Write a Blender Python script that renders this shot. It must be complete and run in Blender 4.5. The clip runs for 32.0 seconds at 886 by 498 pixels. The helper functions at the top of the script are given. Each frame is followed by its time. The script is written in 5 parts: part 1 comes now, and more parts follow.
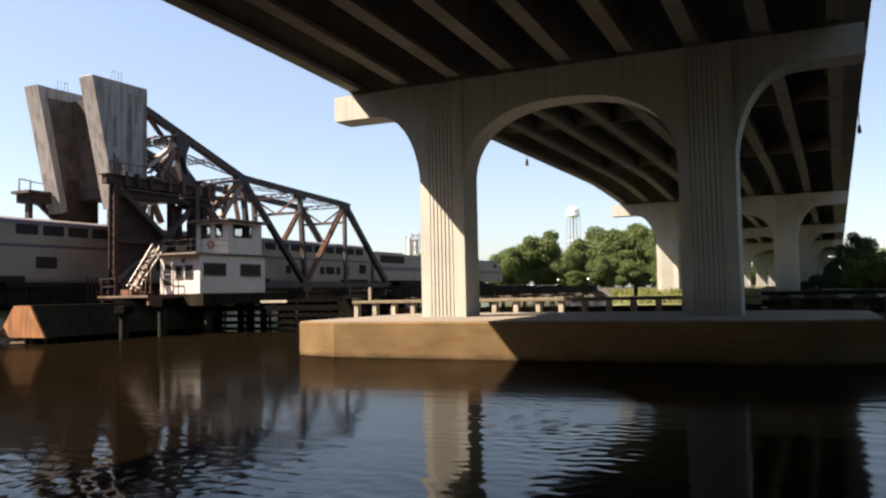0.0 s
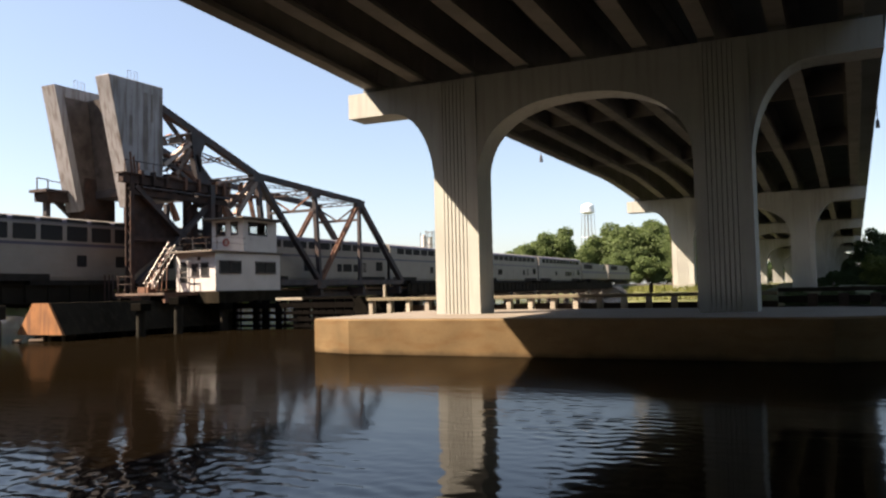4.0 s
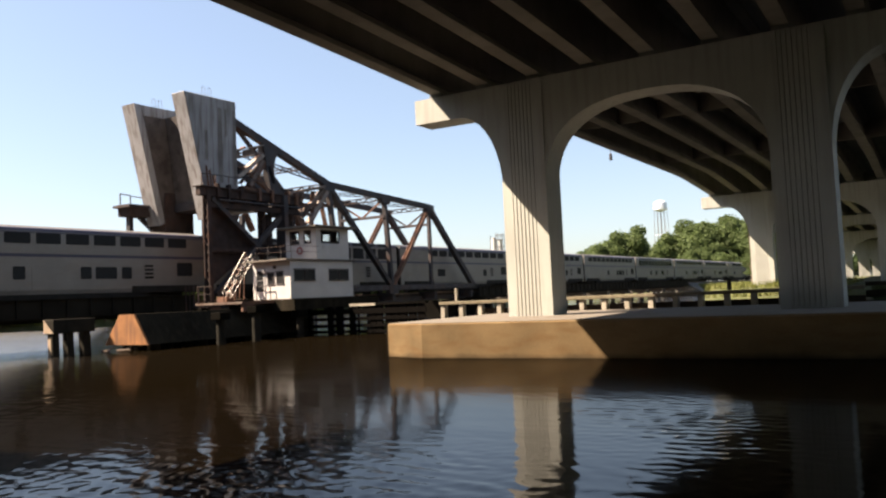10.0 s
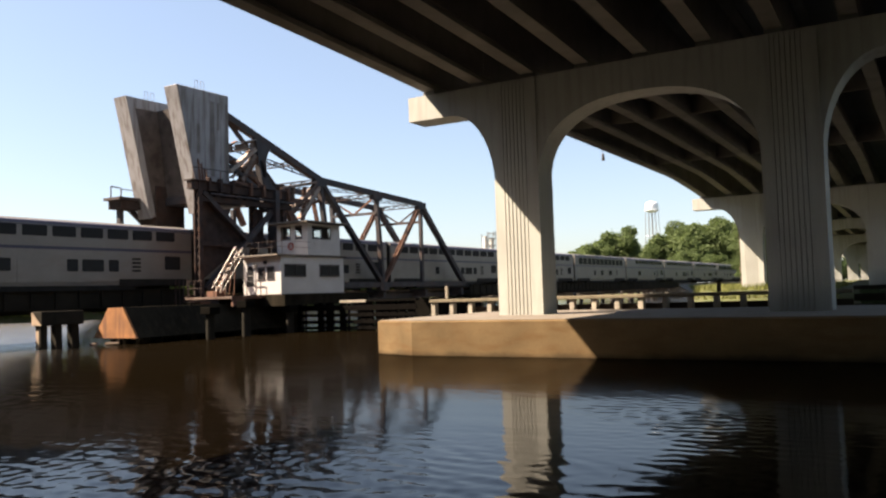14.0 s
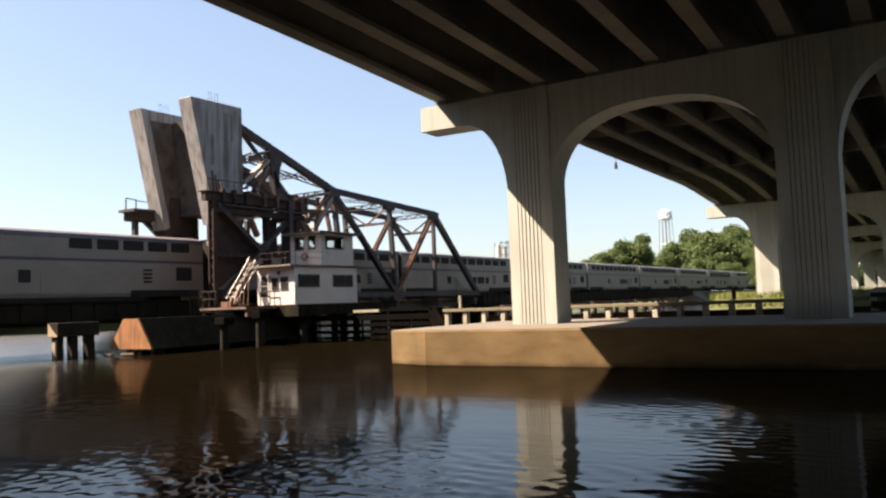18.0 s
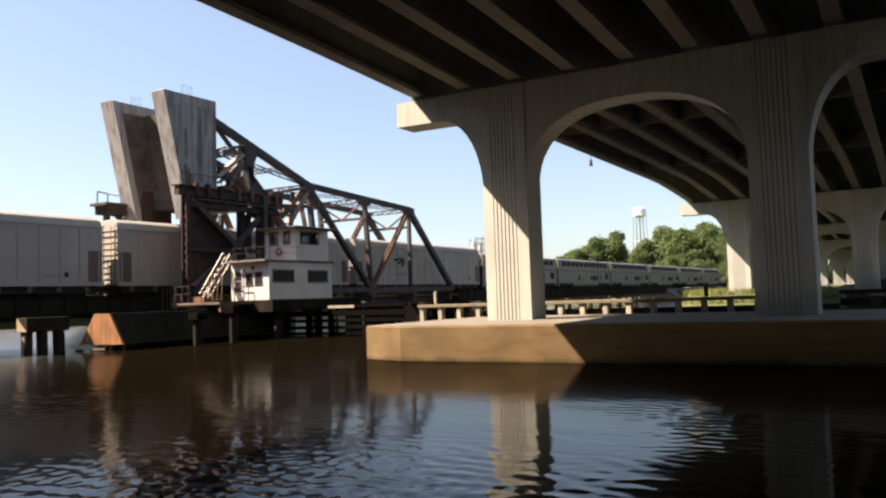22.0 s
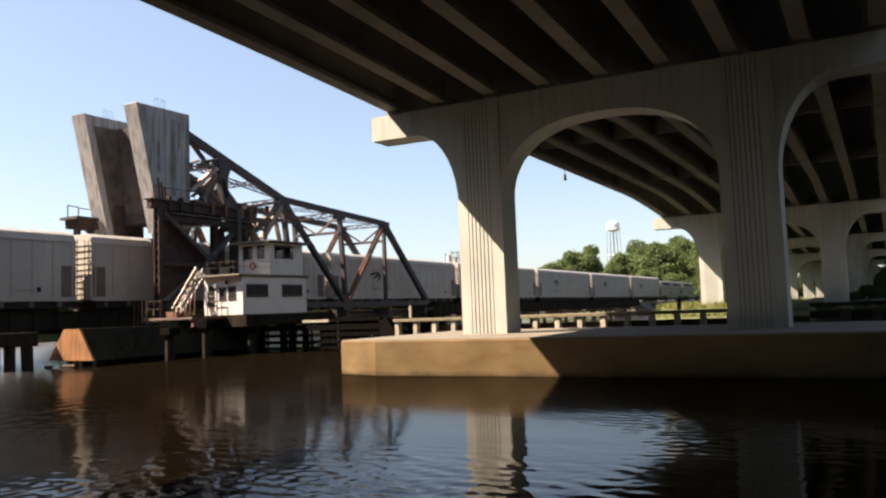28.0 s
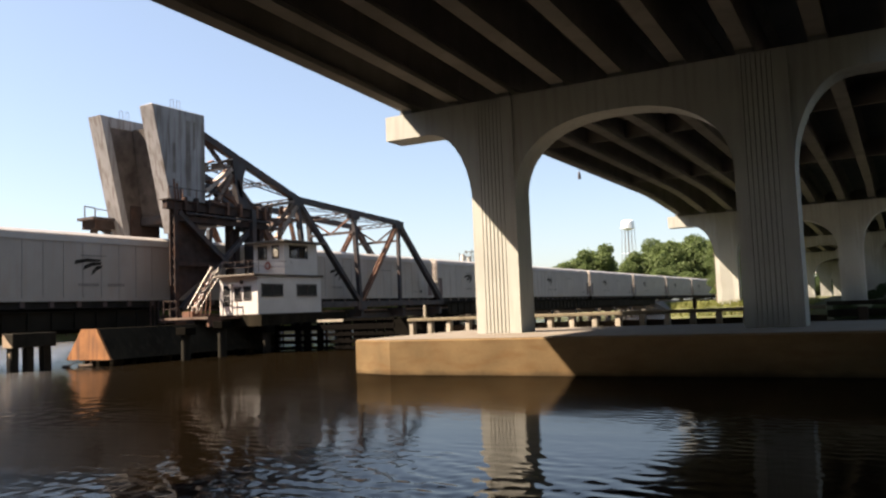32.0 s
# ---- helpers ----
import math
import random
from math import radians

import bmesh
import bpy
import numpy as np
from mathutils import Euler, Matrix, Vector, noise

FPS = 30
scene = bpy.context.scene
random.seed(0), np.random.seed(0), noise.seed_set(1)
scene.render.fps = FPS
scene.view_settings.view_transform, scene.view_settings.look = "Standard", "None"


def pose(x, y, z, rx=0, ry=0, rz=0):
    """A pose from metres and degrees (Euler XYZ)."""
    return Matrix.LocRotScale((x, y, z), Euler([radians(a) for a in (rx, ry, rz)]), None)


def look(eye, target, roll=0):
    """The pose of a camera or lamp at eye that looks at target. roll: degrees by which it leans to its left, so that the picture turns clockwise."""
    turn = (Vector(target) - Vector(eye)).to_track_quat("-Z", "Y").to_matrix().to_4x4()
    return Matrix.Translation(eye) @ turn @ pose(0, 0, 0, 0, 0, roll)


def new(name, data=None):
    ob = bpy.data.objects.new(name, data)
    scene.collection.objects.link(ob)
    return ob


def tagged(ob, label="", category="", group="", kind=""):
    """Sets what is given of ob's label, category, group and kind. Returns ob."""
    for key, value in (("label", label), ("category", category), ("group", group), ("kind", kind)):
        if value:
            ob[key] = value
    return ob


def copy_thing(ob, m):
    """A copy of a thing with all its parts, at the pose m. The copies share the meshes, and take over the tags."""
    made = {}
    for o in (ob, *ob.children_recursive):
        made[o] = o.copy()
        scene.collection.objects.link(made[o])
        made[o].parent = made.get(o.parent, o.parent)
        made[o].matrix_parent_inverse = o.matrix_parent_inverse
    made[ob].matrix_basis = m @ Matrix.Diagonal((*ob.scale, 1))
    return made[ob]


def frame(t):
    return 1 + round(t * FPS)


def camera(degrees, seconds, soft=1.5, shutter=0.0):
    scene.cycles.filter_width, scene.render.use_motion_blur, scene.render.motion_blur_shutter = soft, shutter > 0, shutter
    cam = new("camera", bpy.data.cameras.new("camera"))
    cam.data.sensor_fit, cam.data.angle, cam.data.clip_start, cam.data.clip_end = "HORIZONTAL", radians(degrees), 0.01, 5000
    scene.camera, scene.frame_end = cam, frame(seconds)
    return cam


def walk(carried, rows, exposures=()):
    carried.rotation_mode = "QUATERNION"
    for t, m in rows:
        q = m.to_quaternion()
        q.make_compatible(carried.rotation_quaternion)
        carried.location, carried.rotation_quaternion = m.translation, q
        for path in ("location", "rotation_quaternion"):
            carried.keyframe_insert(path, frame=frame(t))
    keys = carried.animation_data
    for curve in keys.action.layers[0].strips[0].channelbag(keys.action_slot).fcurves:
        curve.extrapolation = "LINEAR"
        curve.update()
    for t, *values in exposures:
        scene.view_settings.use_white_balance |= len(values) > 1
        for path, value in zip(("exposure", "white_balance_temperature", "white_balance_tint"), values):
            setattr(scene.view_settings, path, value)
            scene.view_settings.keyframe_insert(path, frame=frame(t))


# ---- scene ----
# world: +y along the two parallel bridges (north), +x east, z up from the water
cam = camera(57.90, 32.0, soft=2.3)
EYE = (0.0, 0.0, 2.4)
# seconds, yaw, pitch, roll of the hand-held camera, which stays on one spot
PATH = [
    (0, 25.49, 3.10, 1.15), (0.2, 24.57, 2.83, 1.44), (0.5, 23.44, 2.52, 1.92), (0.7, 24.29, 2.53, 2.60),
    (0.8, 24.49, 2.77, 2.98), (0.9, 24.20, 2.94, 2.80), (1, 23.86, 2.87, 2.19), (1.2, 22.97, 2.61, 2.67),
    (1.4, 21.79, 2.44, 2.74), (1.5, 21.18, 2.00, 3.12), (1.6, 21.18, 1.59, 3.17), (1.7, 20.79, 1.31, 3.53),
    (1.8, 19.63, 1.61, 2.90), (1.9, 18.95, 1.70, 2.79), (2, 18.29, 1.84, 2.79), (2.3, 17.75, 2.43, 2.43),
    (2.5, 17.74, 2.84, 2.37), (2.8, 17.17, 3.64, 1.56), (3, 17.03, 3.81, 1.65), (3.2, 17.94, 3.74, 1.73),
    (3.3, 18.99, 3.66, 1.77), (3.4, 20.14, 3.68, 1.46), (3.5, 21.44, 3.64, 1.56), (3.8, 24.68, 3.16, 1.40),
    (4, 26.52, 2.91, 1.26), (4.2, 27.69, 2.96, 1.22), (4.5, 29.26, 3.00, 1.27), (6.5, 30.96, 3.46, 1.89),
    (7, 30.83, 3.70, 1.99), (7.5, 30.64, 3.67, 2.07), (8, 30.82, 3.53, 2.49), (8.5, 31.15, 3.48, 2.47),
    (9, 31.31, 3.36, 2.47), (9.5, 31.42, 3.37, 2.43), (10, 31.63, 3.31, 2.64), (10.5, 32.21, 3.46, 2.76),
    (11, 31.86, 3.56, 2.18), (11.5, 31.36, 3.21, 2.09), (12, 31.31, 3.19, 2.08), (12.5, 31.45, 3.20, 2.21),
    (13, 31.36, 3.43, 1.81), (13.5, 30.68, 3.47, 1.52), (14, 30.96, 3.12, 1.81), (14.5, 31.53, 2.73, 2.12),
    (15, 32.12, 2.85, 2.30), (15.5, 32.23, 3.23, 1.96), (17.5, 31.95, 3.69, 1.84), (18, 31.91, 3.83, 2.10),
    (18.5, 31.06, 3.91, 2.07), (19, 30.97, 3.86, 1.81), (19.5, 30.67, 3.34, 2.01), (20, 30.58, 3.57, 1.99),
    (20.5, 30.58, 3.84, 1.95), (21, 30.41, 3.96, 2.09), (21.5, 30.43, 3.60, 1.95), (22, 30.14, 3.47, 1.92),
    (22.5, 30.28, 3.44, 1.93), (23, 29.88, 3.59, 1.57), (23.5, 29.88, 3.39, 1.68), (24, 29.63, 3.48, 1.69),
    (24.5, 29.42, 3.44, 1.64), (26.5, 29.44, 4.07, 2.05), (27, 29.18, 4.32, 2.08), (27.5, 28.68, 4.42, 2.05),
    (28, 28.37, 4.41, 2.11), (28.5, 28.55, 4.83, 1.84), (28.7, 29.26, 4.73, 2.18), (29, 29.31, 4.45, 2.30),
    (29.1, 28.74, 4.57, 2.40), (29.2, 28.92, 4.55, 2.66), (29.3, 29.35, 4.48, 2.74), (29.4, 28.76, 4.32, 2.20),
    (29.5, 28.28, 3.44, 3.01), (29.6, 29.34, 3.04, 3.62), (29.7, 29.28, 2.94, 2.74), (29.8, 28.29, 3.28, 2.33),
    (29.9, 27.90, 3.06, 2.47), (30, 27.82, 3.49, 2.34), (30.2, 27.75, 4.16, 2.34), (30.3, 27.50, 4.23, 1.98),
    (30.5, 27.28, 3.99, 1.68), (30.7, 27.34, 3.68, 1.42), (31, 27.61, 3.86, 1.48), (31.2, 27.90, 3.95, 1.67),
    (31.3, 28.25, 4.25, 1.99), (31.4, 28.12, 5.01, 1.59), (31.5, 28.15, 5.10, 1.80), (31.7, 29.25, 4.54, 2.06),
    (31.8, 29.02, 4.72, 1.82), (32, 29.39, 4.40, 2.21),
]

walk(cam, [(t, pose(*EYE, 90 + p, r, y)) for t, y, p, r in PATH], exposures=[(0, 2.2, 6850, 19), (1, 2.21, 6500, 25), (2, 2.25, 6100, 31), (3, 2.25, 6050, 33), (4, 2.21, 6900, 19), (7, 2.2, 6900, 18), (32, 2.2, 6900, 18)])

# ---------------------------------------------------------------- light
SUN = Vector((-2.1, -1.2, 2.64)).normalized()
world = bpy.data.worlds.new("sky")
scene.world = world
world.use_nodes = True
wn = world.node_tree
sky = wn.nodes.new("ShaderNodeTexSky")
sky.sky_type, sky.sun_disc = "NISHITA", False
sky.sun_elevation = math.asin(SUN.z)
sky.sun_rotation = math.atan2(SUN.x, SUN.y)
sky.air_density, sky.dust_density, sky.ozone_density = 1.0, 1.0, 2.0
wn.nodes["Background"].inputs["Strength"].default_value = 0.0518
veil = wn.nodes.new("ShaderNodeMix")                # thin even summer haze over the clear sky
veil.data_type, veil.inputs["Factor"].default_value, veil.inputs["B"].default_value = "RGBA", 0.32, (2.2, 2.86, 3.12, 1)
wn.links.new(sky.outputs[0], veil.inputs["A"])
wn.links.new(veil.outputs["Result"], wn.nodes["Background"].inputs["Color"])
sun = new("sun", bpy.data.lights.new("sun", "SUN"))
sun.data.energy, sun.data.angle, sun.data.color = 5.0, radians(0.5), (1.0, 0.87, 0.69)
sun.matrix_world = look(SUN * 200, (0, 0, 0))

# ---------------------------------------------------------------- materials
def mat(name, color, rough=0.8, metal=0.0, var=0.25, scale=1.5, fine=25.0, bump=0.15, stain=None, amount=0.0, streak=False, isl=0.0, spec=0.4, wet=None):
    """Base colour with large blotches, fine grain, optional stains (drawn downwards if streak, in level bands if streak is "level"), and a bump."""
    m = bpy.data.materials.new(name)
    m.use_nodes = True
    nt, b = m.node_tree, m.node_tree.nodes["Principled BSDF"]
    N, L = nt.nodes.new, nt.links.new
    co = N("ShaderNodeTexCoord")
    big, small = N("ShaderNodeTexNoise"), N("ShaderNodeTexNoise")
    big.inputs["Scale"].default_value, big.inputs["Detail"].default_value = scale, 6
    small.inputs["Scale"].default_value, small.inputs["Detail"].default_value = fine, 4
    L(co.outputs["Object"], big.inputs["Vector"]), L(co.outputs["Object"], small.inputs["Vector"])
    add = N("ShaderNodeMath")
    add.operation = "MULTIPLY_ADD"
    add.inputs[1].default_value = 0.35
    L(small.outputs["Fac"], add.inputs[0]), L(big.outputs["Fac"], add.inputs[2])
    ramp = N("ShaderNodeMapRange")
    for i, v in enumerate((0.35, 0.95, 1 - var, 1 + var)):
        ramp.inputs[i + 1].default_value = v
    L(add.outputs[0], ramp.inputs[0])
    hsv = N("ShaderNodeHueSaturation")
    hsv.inputs["Color"].default_value = (*color, 1)
    L(ramp.outputs[0], hsv.inputs["Value"])
    out = hsv.outputs[0]
    if isl:
        info, rnd = N("ShaderNodeObjectInfo"), N("ShaderNodeMapRange")
        rnd.inputs[3].default_value, rnd.inputs[4].default_value = 1 - isl, 1 + isl
        L(info.outputs["Random"], rnd.inputs[0])
        h2 = N("ShaderNodeHueSaturation")
        L(out, h2.inputs["Color"]), L(rnd.outputs[0], h2.inputs["Value"])
        out = h2.outputs[0]
    if stain:
        mp, st, cut, mix = N("ShaderNodeMapping"), N("ShaderNodeTexNoise"), N("ShaderNodeMapRange"), N("ShaderNodeMix")
        mp.inputs["Scale"].default_value = (0.8, 0.8, 2.6) if streak == "level" else (3.0, 3.0, 0.25) if streak else (0.8, 0.8, 0.8)
        st.inputs["Scale"].default_value, st.inputs["Detail"].default_value = 1.3, 8
        L(co.outputs["Object"], mp.inputs["Vector"]), L(mp.outputs[0], st.inputs["Vector"])
        cut.inputs[1].default_value, cut.inputs[2].default_value, cut.inputs[4].default_value = 0.48, 0.68, amount
        L(st.outputs["Fac"], cut.inputs[0])
        mix.data_type = "RGBA"
        L(cut.outputs[0], mix.inputs["Factor"]), L(out, mix.inputs["A"])
        mix.inputs["B"].default_value = (*stain, 1)
        out = mix.outputs["Result"]
    if wet:                                             # dark wet band up to this height above the water
        sep, hi, mix = N("ShaderNodeSeparateXYZ"), N("ShaderNodeMapRange"), N("ShaderNodeMix")
        L(co.outputs["Object"], sep.inputs[0])
        wob = N("ShaderNodeMath")
        wob.operation, wob.inputs[1].default_value = "MULTIPLY_ADD", 0.35
        L(big.outputs["Fac"], wob.inputs[0]), L(sep.outputs["Z"], wob.inputs[2])
        for i, v in enumerate((wet + 0.1, wet + 0.3, 0.75, 0.0)):
            hi.inputs[i + 1].default_value = v
        L(wob.outputs[0], hi.inputs[0])
        mix.data_type = "RGBA"
        L(hi.outputs[0], mix.inputs["Factor"]), L(out, mix.inputs["A"])
        mix.inputs["B"].default_value = (color[0] * 0.25, color[1] * 0.27, color[2] * 0.3, 1)
        out = mix.outputs["Result"]
    L(out, b.inputs["Base Color"])
    rr = N("ShaderNodeMapRange")
    rr.inputs[3].default_value, rr.inputs[4].default_value = max(rough - 0.12, 0.03), min(rough + 0.12, 1)
    L(small.outputs["Fac"], rr.inputs[0]), L(rr.outputs[0], b.inputs["Roughness"])
    b.inputs["Metallic"].default_value, b.inputs["Specular IOR Level"].default_value = metal, spec
    if bump:
        bp = N("ShaderNodeBump")
        bp.inputs["Strength"].default_value, bp.inputs["Distance"].default_value = bump, 0.05
        L(add.outputs[0], bp.inputs["Height"]), L(bp.outputs[0], b.inputs["Normal"])
    return m


CONCRETE = mat("pale_concrete", (0.37, 0.378, 0.346), 0.9, var=0.13, scale=0.35, stain=(0.2, 0.182, 0.15), amount=0.3, streak=True)
FOOT = mat("water_stained_concrete", (0.126, 0.087, 0.044), 0.9, var=0.3, scale=0.8, stain=(0.1, 0.055, 0.022), amount=0.5, streak="level", wet=0.06, spec=0.1)
FOOTTOP = mat("dusty_footing_top", (0.12, 0.106, 0.085), 0.92, var=0.2, scale=0.7, stain=(0.1, 0.074, 0.05), amount=0.5)
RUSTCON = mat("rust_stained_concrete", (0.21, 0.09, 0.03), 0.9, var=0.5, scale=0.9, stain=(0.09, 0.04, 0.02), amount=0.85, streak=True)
DULLCON = mat("shade_dulled_concrete", (0.26, 0.268, 0.25), 0.9, var=0.16, scale=0.35, stain=(0.14, 0.13, 0.11), amount=0.45, streak=True)
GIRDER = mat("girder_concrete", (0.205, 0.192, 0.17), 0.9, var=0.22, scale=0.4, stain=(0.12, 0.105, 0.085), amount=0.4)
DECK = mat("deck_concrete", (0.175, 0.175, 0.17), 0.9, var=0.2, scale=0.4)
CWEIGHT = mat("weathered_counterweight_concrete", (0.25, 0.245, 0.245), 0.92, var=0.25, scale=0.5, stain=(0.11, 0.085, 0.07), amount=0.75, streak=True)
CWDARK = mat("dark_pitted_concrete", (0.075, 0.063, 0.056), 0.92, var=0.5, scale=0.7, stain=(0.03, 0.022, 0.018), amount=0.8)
CWSTAIN = mat("brown_run_stain", (0.15, 0.135, 0.125), 0.92, var=0.35, scale=1.5, stain=(0.09, 0.07, 0.06), amount=0.7, streak=True)
STEEL = mat("dark_painted_steel", (0.042, 0.039, 0.041), 0.65, 0.05, var=0.4, scale=1.2, stain=(0.09, 0.045, 0.03), amount=0.45, spec=0.2)
RUSTDARK = mat("dark_rusted_steel", (0.044, 0.034, 0.031), 0.9, 0.0, var=0.5, scale=1.4, stain=(0.085, 0.048, 0.035), amount=0.6, spec=0.06)
# rusty steel with sunlight put into its pale colour
LITSTEEL = mat("sunlit_rusty_steel", (0.28, 0.235, 0.2), 0.8, 0.0, var=0.45, scale=2.5, stain=(0.22, 0.1, 0.06), amount=0.7)
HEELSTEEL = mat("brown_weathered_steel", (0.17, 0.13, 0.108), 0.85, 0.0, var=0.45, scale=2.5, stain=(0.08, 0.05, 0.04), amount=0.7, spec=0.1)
RUST = mat("rusty_steel", (0.13, 0.065, 0.04), 0.85, 0.1, var=0.4, scale=1.5, stain=(0.05, 0.03, 0.03), amount=0.6)
GREYSTEEL = mat("grey_galvanised_steel", (0.15, 0.14, 0.13), 0.5, 0.5, var=0.2, scale=2)
WHITE = mat("white_painted_siding", (0.47, 0.46, 0.445), 0.7, var=0.12, scale=1.0, stain=(0.42, 0.39, 0.34), amount=0.15, streak=True)
ROOFM = mat("dark_roofing_felt", (0.10, 0.085, 0.07), 0.9, var=0.25)
GLASS = mat("dark_window_glass", (0.026, 0.027, 0.028), 0.2, var=0.1, bump=0.0, spec=0.04)
TIMBER = mat("creosoted_timber", (0.055, 0.042, 0.032), 0.9, var=0.35, scale=2.0, isl=0.3, spec=0.1)
# algae tone plus the deep shade of the pier sides, both in the colour
PIERDARK = mat("algae_and_shade_dark_concrete", (0.016, 0.014, 0.01), 0.95, var=0.5, scale=0.7, stain=(0.032, 0.026, 0.018), amount=0.6, streak=True, spec=0.02)
BLACKCON = mat("near_black_concrete", (0.005, 0.0045, 0.0035), 0.95, var=0.5, scale=0.7, spec=0.02)
BENTCON = mat("sunlit_tan_concrete", (0.3, 0.235, 0.17), 0.9, var=0.3, stain=(0.2, 0.14, 0.1), amount=0.5, streak=True, spec=0.1)
POSTCON = mat("dark_grey_post_concrete", (0.022, 0.02, 0.016), 0.9, var=0.35, stain=(0.012, 0.013, 0.01), amount=0.6, streak=True, spec=0.05)
# pale timber with the sunlight on the fenders put into its colour
LITTIMBER = mat("pale_sunlit_timber", (0.3, 0.27, 0.215), 0.9, var=0.3, scale=2.0, isl=0.2)
BLACKWOOD = mat("near_black_timber", (0.0035, 0.003, 0.0025), 0.95, var=0.4, scale=2.0, spec=0.03)
# fender timber darkened in colour for the shade of the highway deck
DARKWOOD = mat("deck_shaded_timber", (0.028, 0.024, 0.019), 0.9, var=0.35, scale=2.0, spec=0.05)
WALE = mat("olive_brown_timber", (0.15, 0.13, 0.09), 0.9, var=0.35, scale=2.0, spec=0.15)
PILE = mat("wet_concrete_pile", (0.062, 0.054, 0.045), 0.85, var=0.3, stain=(0.03, 0.026, 0.02), amount=0.6, isl=0.15)
STAINLESS = mat("dull_stainless_steel", (0.21, 0.2, 0.182), 0.5, 0.4, var=0.14, scale=0.6, fine=8, bump=0.03, stain=(0.19, 0.165, 0.14), amount=0.4, streak="level", spec=0.2)
ROOFEDGE = mat("dark_blue_grey_roof_edge", (0.09, 0.088, 0.12), 0.6, 0.1, var=0.15, spec=0.2)
RACKPAINT = mat("dirty_light_grey_rack_paint", (0.335, 0.312, 0.282), 0.85, 0.0, var=0.12, scale=0.5, fine=10, bump=0.04, stain=(0.33, 0.27, 0.225), amount=0.4, streak=True, spec=0.05)
RACKRUST = mat("rust_brown_rack_paint", (0.13, 0.095, 0.085), 0.75, 0.0, var=0.25, scale=1.2, spec=0.12)
RACKROOF = mat("rack_roof", (0.44, 0.42, 0.405), 0.5, 0.3, var=0.12)
TRESTLE = mat("near_black_girder_steel", (0.019, 0.017, 0.013), 0.85, 0.0, var=0.4, scale=0.8, spec=0.05)
TANKPAINT = mat("pale_blue_white_tank_paint", (0.68, 0.72, 0.76), 0.6, var=0.08)
LETTER = mat("faded_grey_stencil", (0.19, 0.175, 0.165), 0.8, var=0.2, bump=0, spec=0.1)
BLUE = mat("blue_stripe", (0.045, 0.045, 0.075), 0.4, var=0.1, bump=0)
RED = mat("red_paint", (0.25, 0.03, 0.022), 0.5, var=0.1, bump=0)
UNDER = mat("dirty_black_underframe", (0.025, 0.023, 0.02), 0.85, var=0.4, spec=0.1)
BALLAST = mat("ballast", (0.085, 0.08, 0.07), 0.95, var=0.4, scale=4)
RAILM = mat("rail_steel", (0.22, 0.15, 0.1), 0.35, 0.8, var=0.3)
BARK = mat("bark", (0.1, 0.075, 0.05), 0.95, var=0.3, scale=3)


def leafmat(name, a, b):
    m = bpy.data.materials.new(name)
    m.use_nodes = True
    nt, bs = m.node_tree, m.node_tree.nodes["Principled BSDF"]
    geo, ramp = nt.nodes.new("ShaderNodeNewGeometry"), nt.nodes.new("ShaderNodeValToRGB")
    ramp.color_ramp.elements[0].color, ramp.color_ramp.elements[1].color = (*a, 1), (*b, 1)
    nt.links.new(geo.outputs["Random Per Island"], ramp.inputs[0])
    nt.links.new(ramp.outputs[0], bs.inputs["Base Color"])
    bs.inputs["Roughness"].default_value = 0.65
    bs.inputs["Specular IOR Level"].default_value = 0.25
    # some light passes through a leaf
    thin, mix = nt.nodes.new("ShaderNodeBsdfTranslucent"), nt.nodes.new("ShaderNodeMixShader")
    mix.inputs[0].default_value = 0.38
    nt.links.new(ramp.outputs[0], thin.inputs["Color"])
    nt.links.new(bs.outputs[0], mix.inputs[1]), nt.links.new(thin.outputs[0], mix.inputs[2])
    nt.links.new(mix.outputs[0], nt.nodes["Material Output"].inputs["Surface"])
    return m


LEAF = leafmat("green_leaves", (0.046, 0.072, 0.022), (0.095, 0.132, 0.042))
LEAF2 = leafmat("yellow_green_leaves", (0.04, 0.06, 0.014), (0.14, 0.17, 0.04))
GRASSM = leafmat("yellow_green_grass", (0.085, 0.1, 0.022), (0.19, 0.2, 0.06))
# leaf tone darkened for plants in the highway's shade
LEAF3 = leafmat("shade_dark_leaves", (0.02, 0.036, 0.014), (0.05, 0.08, 0.026))


